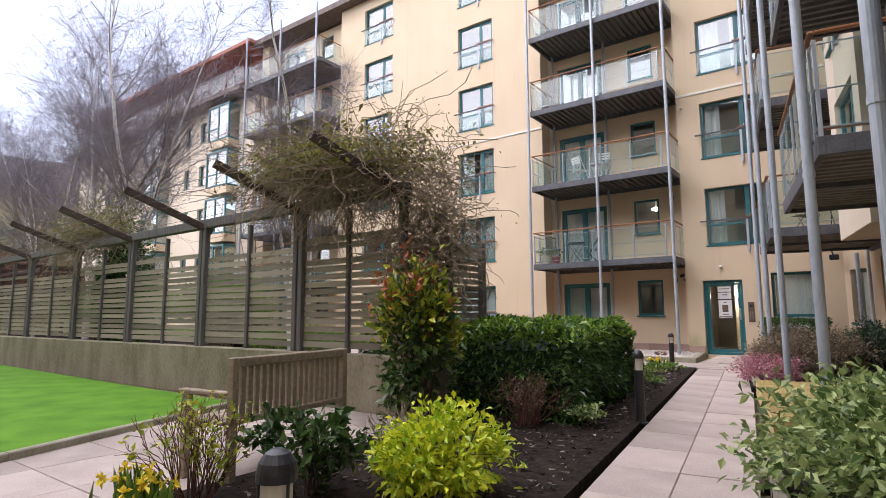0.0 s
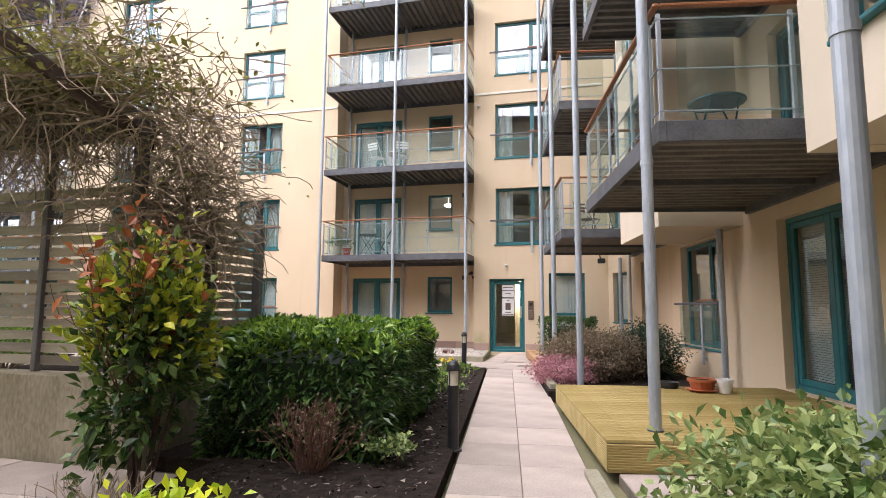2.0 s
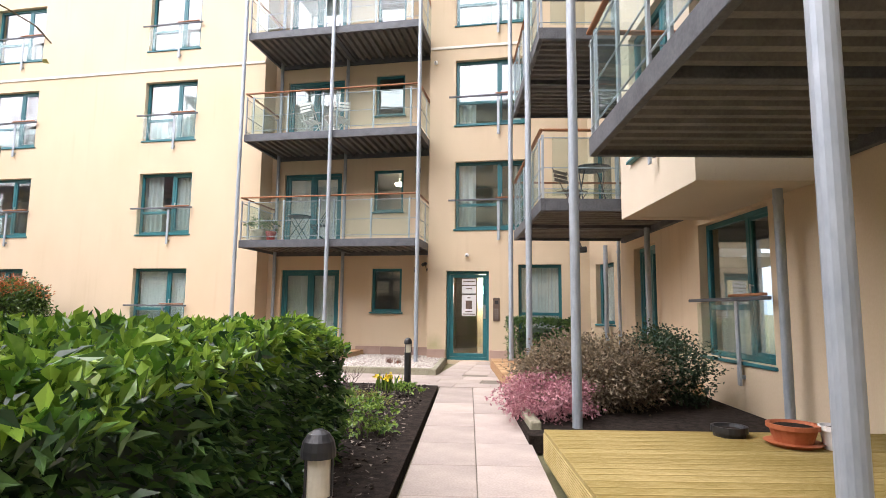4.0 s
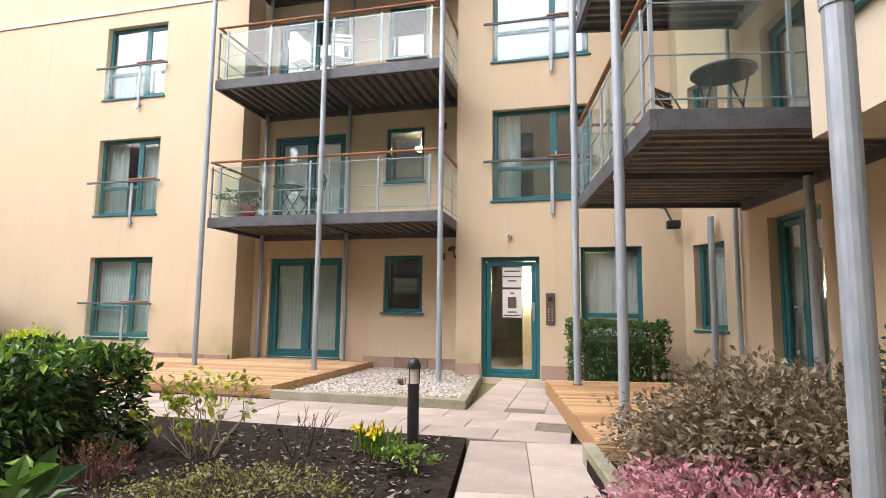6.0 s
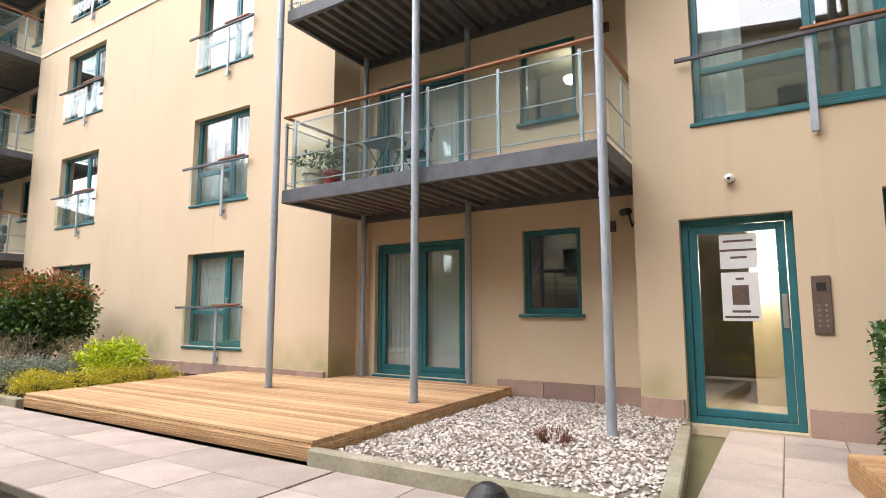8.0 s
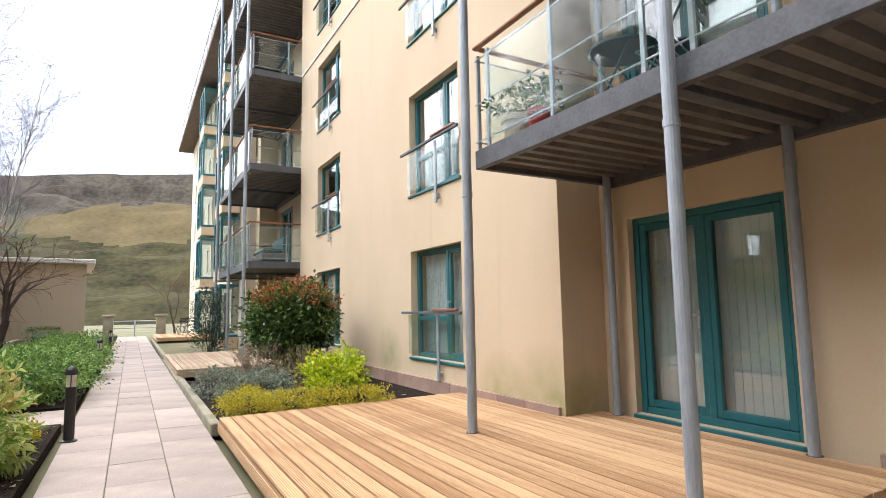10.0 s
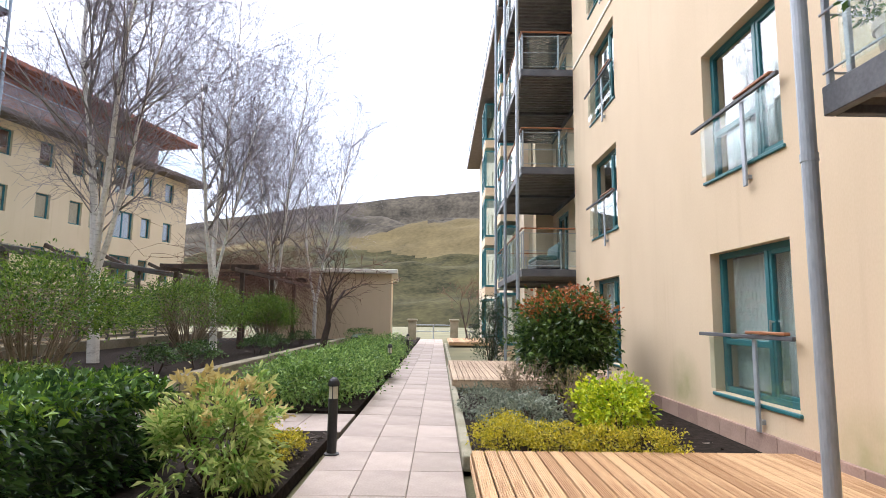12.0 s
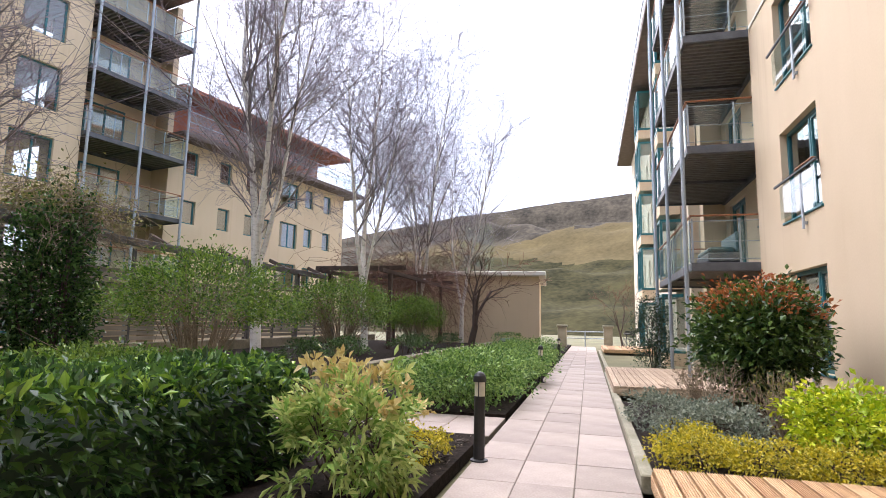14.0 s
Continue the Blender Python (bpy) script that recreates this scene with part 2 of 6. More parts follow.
# young lime leaves on the first hedge; on the second, sky sheen painted as colour
M["laurel_top"] = leaf_mat("laurel_young_and_sheen_leaf", (0.07, 0.17, 0.018), (0.30, 0.46, 0.06), 0.26, 0.25)
M["lime"] = leaf_mat("lime_leaf", (0.28, 0.42, 0.010), (0.72, 0.74, 0.03), 0.4)
M["gold"] = leaf_mat("gold_leaf", (0.30, 0.29, 0.015), (0.66, 0.55, 0.03), 0.45)
M["hebe"] = leaf_mat("hebe_leaf", (0.07, 0.135, 0.03), (0.40, 0.48, 0.18), 0.4)
M["shrub"] = leaf_mat("green_leaf", (0.02, 0.055, 0.014), (0.10, 0.18, 0.04), 0.4)
M["privet"] = leaf_mat("privet_leaf", (0.045, 0.115, 0.014), (0.24, 0.36, 0.05), 0.38)
M["ground_cover"] = leaf_mat("cover_leaf", (0.07, 0.16, 0.03), (0.30, 0.45, 0.11), 0.4)
M["pieris"] = leaf_mat("pieris_leaf", (0.20, 0.36, 0.06), (0.60, 0.66, 0.24), 0.4)
M["peach"] = leaf_mat("peach_young_leaf", (0.55, 0.42, 0.14), (0.66, 0.56, 0.26), 0.4)
M["photinia"] = leaf_mat("photinia_leaf", (0.022, 0.06, 0.015), (0.13, 0.21, 0.045), 0.28)
M["red_leaf"] = leaf_mat("red_young_leaf", (0.30, 0.075, 0.025), (0.50, 0.19, 0.06), 0.35)
M["yellow_leaf"] = leaf_mat("yellow_green_leaf", (0.20, 0.27, 0.02), (0.48, 0.48, 0.04), 0.4)
M["olive"] = leaf_mat("olive_leaf", (0.12, 0.12, 0.03), (0.32, 0.30, 0.08), 0.5)
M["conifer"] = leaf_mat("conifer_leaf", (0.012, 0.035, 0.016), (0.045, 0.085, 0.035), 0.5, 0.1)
M["lavender"] = leaf_mat("grey_green_leaf", (0.15, 0.19, 0.14), (0.33, 0.36, 0.28), 0.6)
M["heather"] = leaf_mat("pink_heather", (0.36, 0.14, 0.17), (0.58, 0.32, 0.34), 0.6)
M["heather_brown"] = leaf_mat("brown_heather", (0.14, 0.11, 0.07), (0.31, 0.245, 0.155), 0.6)
M["daffodil"] = leaf_mat("yellow_petal", (0.72, 0.52, 0.01), (0.82, 0.66, 0.03), 0.5)


# ---- building helpers ----
def mesh_object(name, verts, faces, material, parent=None, label=""):
    me = bpy.data.meshes.new(name)
    me.from_pydata([tuple(v) for v in verts], [], [tuple(f) for f in faces])
    me.materials.append(material)
    me.update()
    ob = new(name, me)
    if name in ("foliage", "young_growth", "branchwork", "twig_crown", "limb_frame", "blossom", "trunk"):
        ob["kind"] = "stuff"
    if parent is not None:
        ob.parent = parent
    if label:
        ob["label"] = label
    return ob


def part(name, bm, material, parent=None, label=""):
    me = bpy.data.meshes.new(name)
    bmesh.ops.recalc_face_normals(bm, faces=bm.faces[:])
    bm.to_mesh(me)
    bm.free()
    me.materials.append(material)
    ob = new(name, me)
    if parent is not None:
        ob.parent = parent
    if label:
        ob["label"] = label
    return ob


def thing(name, m, label, category, group="", kind=""):
    e = new(name)
    e.empty_display_size = 0.1
    e.matrix_world = m
    return tagged(e, label, category, group, kind)


def box(bm, x0, x1, y0, y1, z0, z1, bevel=0.0):
    g = bmesh.ops.create_cube(bm, size=1, matrix=Matrix.Translation(((x0 + x1) / 2, (y0 + y1) / 2, (z0 + z1) / 2)) @ Matrix.Diagonal((abs(x1 - x0), abs(y1 - y0), abs(z1 - z0), 1)))
    if bevel:
        es = list({e for v in g["verts"] for e in v.link_edges})
        bmesh.ops.bevel(bm, geom=es, offset=bevel, segments=1, affect="EDGES")
    return bm


def boxes(*rows, bevel=0.0):
    bm = bmesh.new()
    for r in rows:
        box(bm, *r, bevel=bevel)
    return bm


def rod(bm, p, q, r, n=10, r2=None):
    p, q = Vector(p), Vector(q)
    d = q - p
    m = Matrix.Translation((p + q) / 2) @ d.to_track_quat("Z", "Y").to_matrix().to_4x4()
    bmesh.ops.create_cone(bm, cap_ends=True, segments=n, radius1=r, radius2=r if r2 is None else r2, depth=d.length, matrix=m)
    return bm


def rods(*rows, n=10):
    bm = bmesh.new()
    for p, q, r in rows:
        rod(bm, p, q, r, n)
    return bm


def lathe(bm, profile, n=20, at=(0, 0, 0)):
    rings = []
    for r, z in profile:
        rings.append([bm.verts.new((at[0] + r * math.cos(6.28319 * i / n), at[1] + r * math.sin(6.28319 * i / n), at[2] + z)) for i in range(n)])
    for a, b in zip(rings, rings[1:]):
        for i in range(n):
            bm.faces.new((a[i], a[(i + 1) % n], b[(i + 1) % n], b[i]))
    bm.faces.new(rings[0][::-1])
    bm.faces.new(rings[-1])
    return bm


def wall(name, m, length, z0, z1, openings, material, thick=0.3, label="cream rendered apartment wall"):
    """A wall from x 0 to length in its own frame, its face at y 0, with openings (x0, x1, z0, z1) right through it."""
    xs = sorted({0, length, *[o[0] for o in openings], *[o[1] for o in openings]})
    zs = sorted({z0, z1, *[o[2] for o in openings], *[o[3] for o in openings]})
    solid = [[not any(o[0] - 1e-6 <= xs[i] and xs[i + 1] <= o[1] + 1e-6 and o[2] - 1e-6 <= zs[j] and zs[j + 1] <= o[3] + 1e-6 for o in openings)
              for j in range(len(zs) - 1)] for i in range(len(xs) - 1)]
    bm = bmesh.new()
    quad = lambda *p: bm.faces.new([bm.verts.new(v) for v in p])
    for i in range(len(xs) - 1):
        for j in range(len(zs) - 1):
            if not solid[i][j]:
                continue
            a, b, c, d = xs[i], xs[i + 1], zs[j], zs[j + 1]
            quad((a, 0, c), (b, 0, c), (b, 0, d), (a, 0, d))
            quad((a, thick, c), (a, thick, d), (b, thick, d), (b, thick, c))
            if i == 0 or not solid[i - 1][j]:
                quad((a, 0, c), (a, 0, d), (a, thick, d), (a, thick, c))
            if i == len(xs) - 2 or not solid[i + 1][j]:
                quad((b, 0, c), (b, thick, c), (b, thick, d), (b, 0, d))
            if j == 0 or not solid[i][j - 1]:
                quad((a, 0, c), (a, thick, c), (b, thick, c), (b, 0, c))
            if j == len(zs) - 2 or not solid[i][j + 1]:
                quad((a, 0, d), (b, 0, d), (b, thick, d), (a, thick, d))
    bmesh.ops.remove_doubles(bm, verts=bm.verts[:], dist=1e-5)
    ob = part(name, bm, material)
    ob.matrix_world = m
    return tagged(ob, label, "wall", kind="structure")


counter = {"window": 0, "door": 0}


def frame_bars(w, h, bars, t=0.07, d=0.07):
    """A rectangular frame with bars: ("v", x, z0, z1) or ("h", z, x0, x1)."""
    rows = [(0, t, 0, d, 0, h), (w - t, w, 0, d, 0, h), (t, w - t, 0, d, h - t, h), (t, w - t, 0, d, 0, t)]
    for b in bars:
        if b[0] == "v":
            rows.append((b[1] - t / 2, b[1] + t / 2, 0.002, d - 0.002, b[2], b[3]))
        else:
            rows.append((b[2], b[3], 0.004, d - 0.004, b[1] - t / 2, b[1] + t / 2))
    return boxes(*rows, bevel=0.006)


def window(m, w, h, style="pair", blind=None, rail=False, sill=True, colour="teal", label="", deep=0.10):
    """A window whose frame sits deep inside its opening; x to the right, the outer side towards -y."""
    counter["window"] += 1
    e = thing("window_%d" % counter["window"], m, label or "teal framed window with clear double glazing", "window", kind="structure")
    if style == "pair":
        c = w * 0.62
        f = part("window_frame", frame_bars(w, h, [("v", c, 0.07, h - 0.07), ("h", h * 0.36, 0.07, c - 0.03)], t=0.075), M[colour], e)
        s = part("sash", frame_bars(w - c - 0.1, h - 0.14, [], t=0.05, d=0.06), M[colour], e)
        s.location = (c + 0.035, 0.012, 0.07)
        part("handle", rods(((c + 0.07, -0.03, h * 0.45), (c + 0.07, -0.03, h * 0.45 + 0.12), 0.012), ((c + 0.07, -0.03, h * 0.45 + 0.1), (c + 0.07, 0.02, h * 0.45 + 0.1), 0.010)), M["chrome"], e)
    elif style == "single":
        part("window_frame", frame_bars(w, h, [], t=0.075), M[colour], e)
    else:
        part("window_frame", frame_bars(w, h, [("h", h * 0.33, 0.07, w - 0.07)], t=0.075), M[colour], e)
    for k in ([0] if style == "single" else [0, 1]):
        if style == "pair":
            x0, x1, z0, z1 = ((0.06, w * 0.62, 0.06, h - 0.06), (w * 0.62, w - 0.06, 0.06, h - 0.06))[k]
        elif style == "single":
            x0, x1, z0, z1 = 0.06, w - 0.06, 0.06, h - 0.06
        else:
            x0, x1, z0, z1 = 0.06, w - 0.06, (0.06, h * 0.33)[k], (h * 0.33, h - 0.06)[k]
        p = part("pane", boxes((x0, x1, 0.032, 0.038, z0, z1)), M["glass"], e)
        p.visible_shadow = False
    if sill:
        part("sill", boxes((-0.04, w + 0.04, -0.15, 0.0, -0.045, -0.003), bevel=0.008), M[colour], e)
    if blind == "vertical":
        bm = bmesh.new()
        x = 0.08
        while x < w - 0.1:
            box(bm, x, x + 0.075, 0.14, 0.15, 0.08, h - 0.08)
            x += 0.082
        part("vertical_blind", bm, M["blind"], e, "white vertical slat blind")
    elif blind in ("curtain", "drawn"):
        gap = (0.36, 0.52) if blind == "curtain" else (0.28, 0.84)
        vs, fs = [], []
        cols = int(w * 40)
        for i in range(cols + 1):
            x = w * i / cols
            y = 0.19 + 0.03 * math.sin(x * 38 + 2 * math.sin(x * 5))
            vs += [(x, y, 0.03), (x, y, h - 0.03)]
            if i and (i / cols < gap[0] or i / cols > gap[1]):
                fs.append((2 * i - 2, 2 * i, 2 * i + 1, 2 * i - 1))
        mesh_object("curtain", vs, fs, M["blind"], e, "pale gathered curtain")
    elif blind == "venetian":
        bm = bmesh.new()
        z = 0.1
        while z < h - 0.1:
            box(bm, 0.09, w - 0.09, 0.085, 0.10, z, z + 0.022)
            z += 0.032
        part("venetian_blind", bm, M["blind"], e, "white horizontal slat blind")
    if rail:
        zr = h * 0.40
        part("rail", boxes((-0.16, w + 0.12, -0.235, -0.195, zr, zr + 0.045), bevel=0.006), M["dark_steel"], e, "dark steel guard rail")
        part("bracket", boxes((w * 0.60, w * 0.60 + 0.07, -0.195, -0.165, -0.30, zr), (w * 0.60, w * 0.60 + 0.07, -0.165, -0.10, -0.22, -0.17), bevel=0.006), M["steel"], e)
        part("handrail", boxes((w * 0.58, w + 0.02, -0.25, -0.18, zr + 0.05, zr + 0.085), bevel=0.008), M["rail_wood"], e, "short varnished timber handrail")
        g = part("guard_glass", boxes((0.03, w - 0.02, -0.19, -0.18, 0.05, zr - 0.01)), M["bal_glass"], e)
        g.visible_shadow = False
    return e


def glazed_doors(m, w, h, blind="vertical"):
    """A fixed light beside a glazed door leaf, with a low step."""
    counter["door"] += 1
    e = thing("door_%d" % counter["door"], m, "teal glazed patio door pair with blinds behind", "door", kind="structure")
    part("door_frame", frame_bars(w, h, [("v", w / 2, 0.07, h - 0.07)], t=0.075, d=0.09), M["teal"], e)
    for k in (0, 1):
        leaf = part("leaf", frame_bars(w / 2 - 0.10, h - 0.16, [], t=0.075, d=0.06), M["teal"], e)
        leaf.location = (0.08 + k * (w / 2 - 0.06), 0.012, 0.08)
        p = part("pane", boxes((0.06, w / 2 - 0.16, 0.028, 0.034, 0.06, h - 0.22)), M["glass"], leaf)
        p.visible_shadow = False
    part("handle", boxes((w / 2 - 0.10, w / 2 - 0.07, -0.015, 0.0, 0.92, 1.10), (w / 2 - 0.20, w / 2 - 0.07, -0.055, -0.035, 1.04, 1.06), (w / 2 - 0.09, w / 2 - 0.075, -0.04, -0.01, 1.04, 1.06), bevel=0.003), M["chrome"], e, "brushed steel lever handle")
    part("threshold", boxes((-0.02, w + 0.02, -0.12, 0.09, -0.05, -0.003), bevel=0.008), M["teal"], e)
    bm = bmesh.new()
    if blind == "venetian":
        z = 0.15
        while z < h - 0.12:
            box(bm, 0.09, w - 0.09, 0.13, 0.145, z, z + 0.022)
            z += 0.03
    else:
        x = 0.09
        while x < w - 0.12:
            box(bm, x, x + 0.085, 0.15, 0.16, 0.06, h - 0.08)
            x += 0.09
    part("blind", bm, M["blind"], e, "pale slatted blind")
    return e


def balcony(m, w, d, label="steel balcony with glass panels and timber handrail", left=True, right=True, group="balconies"):
    """Slab top at z 0; x 0..w along the wall, reaching out to y -d."""
    e = thing("balcony", m, label, "balcony", group)
    part("slab_edge", boxes((0, w, -d, -d + 0.07, -0.19, 0.0), (0, 0.07, -d + 0.07, 0, -0.19, 0), (w - 0.07, w, -d + 0.07, 0, -0.19, 0), (w / 2 - 0.05, w / 2 + 0.05, -d + 0.07, 0, -0.19, -0.06), (0.07, w - 0.07, -0.08, 0, -0.24, -0.06), bevel=0.006), M["dark_steel"], e, "dark grey steel channel edge")
    vs, fs = [], []
    n = int((w - 0.14) / 0.19)
    for i in range(n + 1):
        x = 0.07 + (w - 0.14) * i / n
        for dx, z in ((0, -0.135), (0.03, -0.06), (0.09, -0.06), (0.12, -0.135)):
            xx = min(x + dx, w - 0.07)
            vs += [(xx, -d + 0.07, z), (xx, -0.01, z)]
    for i in range(len(vs) // 2 - 1):
        fs.append((2 * i, 2 * i + 1, 2 * i + 3, 2 * i + 2))
    mesh_object("ribbed_soffit", vs, fs, M["soffit"], e, "ribbed grey metal underside")
    part("floor_plate", boxes((0.07, w - 0.07, -d + 0.07, -0.01, -0.05, -0.012)), M["soffit"], e)
    hr = 1.06
    rows = [(0.0, w, -d - 0.01, -d + 0.05, hr, hr + 0.035)]
    if left:
        rows.append((0.0, 0.06, -d + 0.052, 0, hr, hr + 0.035))
    if right:
        rows.append((w - 0.06, w, -d + 0.052, 0, hr, hr + 0.035))
    part("handrail", boxes(*rows, bevel=0.01), M["rail_wood"], e, "reddish varnished timber handrail")
    rr = [((0.0, -d + 0.02, z), (w, -d + 0.02, z), 0.009) for z in (0.95, 0.48, 0.09)]
    for on, x in ((left, 0.02), (right, w - 0.02)):
        if on:
            rr += [((x, -d + 0.02, z), (x, 0, z), 0.009) for z in (0.95, 0.48, 0.09)]
    for r in rr:
        part("wire_rail", rods(r, n=6), M["steel"], e)
    panels = [(0.20, w / 2 - 0.16), (w / 2 + 0.16, w - 0.20)]
    for a, b in panels:
        g = part("glass_panel", boxes((a, b, -d - 0.012, -d - 0.002, 0.04, 0.95)), M["bal_glass"], e)
        g.visible_shadow = False
        for x in (a + 0.03, (a + b) / 2, b - 0.03):
            part("stanchion", boxes((x - 0.02, x + 0.02, -d + 0.005, -d + 0.035, 0.0, 1.0), bevel=0.004), M["steel"], e)
    for on, x, s in ((left, 0.0, -1), (right, w, 1)):
        if on:
            g = part("glass_panel", boxes((x + s * 0.004, x + s * 0.014, -d + 0.18, -0.16, 0.04, 0.95)), M["bal_glass"], e)
            g.visible_shadow = False
            for y in (-d + 0.04, -d * 0.5, -0.08):
                part("stanchion", boxes((x - s * 0.03 - 0.015, x - s * 0.03 + 0.015, y - 0.02, y + 0.02, 0, 1.0), bevel=0.004), M["steel"], e)
    return e


def column(x, y, z0, z1, r=0.048, label="galvanised steel balcony post", parent_label="post"):
    bm = bmesh.new()
    lathe(bm, [(r * 1.0, 0), (r, z1 - z0)], 16)
    ob = part("balcony_post", bm, M["steel"])
    ob.location = (x, y, z0)
    z = 2.3
    while z < z1 - z0:
        part("sleeve", lathe(bmesh.new(), [(r * 1.12, z), (r * 1.12, z + 0.05)], 16), M["steel"], ob)
        z += 2.72
    part("base_plate", lathe(bmesh.new(), [(r * 1.35, 0.001), (r * 1.35, 0.015)], 16), M["dark_steel"], ob)
    return tagged(ob, label, "post", "balcony posts")


# ---- foliage helpers ----
def leaf_cloud(pts, out, size, rng, droop=0.25, spread=0.9, ratio=0.55):
    """Folded leaves at pts, pointing about along out; each is two triangles on four corners."""
    n = len(pts)
    d = out + rng.normal(0, spread, (n, 3))
    d[:, 2] -= droop * rng.random(n)
    d /= np.linalg.norm(d, axis=1)[:, None] + 1e-9
    s = np.cross(d, rng.normal(0, 1, (n, 3)) * 0.6 + np.array([0, 0, 1.0]))
    s /= np.linalg.norm(s, axis=1)[:, None] + 1e-9
    up = np.cross(s, d)
    L = (size * (0.65 + 0.7 * rng.random(n)))[:, None]
    a = pts
    tip = pts + d * L - np.array([0, 0, 1.0]) * L * 0.12
    mid = pts + d * L * 0.5 + up * L * 0.10
    v = np.stack([a, mid + s * L * ratio * 0.5, tip, mid - s * L * ratio * 0.5], 1).reshape(-1, 3)
    k = np.arange(n)[:, None] * 4
    f = np.concatenate([k + np.array([0, 1, 2]), k + np.array([0, 2, 3])], 1).reshape(-1, 3)
    return v, f


def tubes(segs, sides=4):
    """segs: rows of p, q, r0, r1."""
    if not len(segs):
        return [], []
    P, Q = np.array([s[0] for s in segs], float), np.array([s[1] for s in segs], float)
    R0, R1 = np.array([s[2] for s in segs], float)[:, None], np.array([s[3] for s in segs], float)[:, None]
    d = Q - P
    d /= np.linalg.norm(d, axis=1)[:, None] + 1e-9
    a = np.cross(d, np.where(np.abs(d[:, 2:3]) < 0.9, np.array([[0, 0, 1.0]]), np.array([[1.0, 0, 0]])))
    a /= np.linalg.norm(a, axis=1)[:, None]
    b = np.cross(d, a)
    ring = []
    for base, R in ((P, R0), (Q, R1)):
        for i in range(sides):
            t = 2 * math.pi * i / sides
            ring.append(base + (a * math.cos(t) + b * math.sin(t)) * R)
    v = np.stack(ring, 1).reshape(-1, 3)
    k = np.arange(len(segs))[:, None] * 2 * sides
    f = np.concatenate([k + np.array([i, (i + 1) % sides, sides + (i + 1) % sides, sides + i]) for i in range(sides)], 1).reshape(-1, 4)
    return v, f


def clumps(rng, radii, count, per, tight=0.22, low=-0.3, shell=0.35):
    """Points in clumps over an ellipsoid, and the way out of it."""
    c = rng.normal(0, 1, (count * 3, 3))
    c /= np.linalg.norm(c, axis=1)[:, None]
    c = c[c[:, 2] > low][:count]
    c *= (1 - shell * rng.random(len(c)) ** 1.5)[:, None] * (0.85 + 0.3 * rng.random(len(c)))[:, None]
    p = np.repeat(c, per, 0) + rng.normal(0, tight, (len(c) * per, 3)) * 0.6
    o = p / (np.linalg.norm(p, axis=1)[:, None] + 1e-6)
    return p * np.array(radii), o


def shrub(name, x, y, z, radii, leaf, material, label, seed, count=90, per=22, low=-0.3, stems=8, stem_mat="twig_dark", extra=None, category="shrub", group="", tight=0.22, shell=0.5, lift=None, ratio=0.55, tips=0.0):
    """A leafy shrub: clumps of leaves on stems; extra: (material, leaf size, share) for young tips."""
    rng = np.random.default_rng(seed)
    e = thing(name, pose(x, y, z), label, category, group)
    h = radii[2]
    p, o = clumps(rng, radii, count, per, tight, low, shell)
    up = h * 0.95 if lift is None else lift
    p[:, 2] += up
    keep = p[:, 2] > 0.02
    p, o = p[keep], o[keep]
    v, f = leaf_cloud(p, o + np.array([0, 0, 0.4]), leaf, rng, ratio=ratio)
    mesh_object("foliage", v, f, M[material], e)
    if extra:
        q, oo = clumps(rng, [r * 1.03 for r in radii], int(count * extra[2]) + 2, per, tight, tips, 0.15)
        q[:, 2] += up
        v, f = leaf_cloud(q, oo + np.array([0, 0, 0.6]), extra[1], rng)
        mesh_object("young_growth", v, f, M[extra[0]], e)
    segs = []
    for i in range(stems):
        t = rng.random() * 6.28
        tip = np.array([math.cos(t) * radii[0] * rng.uniform(0.2, 0.8), math.sin(t) * radii[1] * rng.uniform(0.2, 0.8), up + h * rng.uniform(-0.1, 0.7)])
        a = np.array([math.cos(t) * 0.05, math.sin(t) * 0.05, -0.05])
        m1 = (a + tip) / 2 + rng.normal(0, 0.05, 3) * h
        r = 0.008 + 0.012 * h
        segs += [(a, m1, r, r * 0.7), (m1, tip, r * 0.7, r * 0.35)]
        for _ in range(4):
            q = m1 + (tip - m1) * rng.random()
            segs.append((q, q + rng.normal(0, 0.25, 3) * np.array(radii) + np.array([0, 0, 0.2 * h]), r * 0.4, r * 0.15))
    v, f = tubes(segs, 5)
    mesh_object("branchwork", v, f, M[stem_mat], e)
    return e


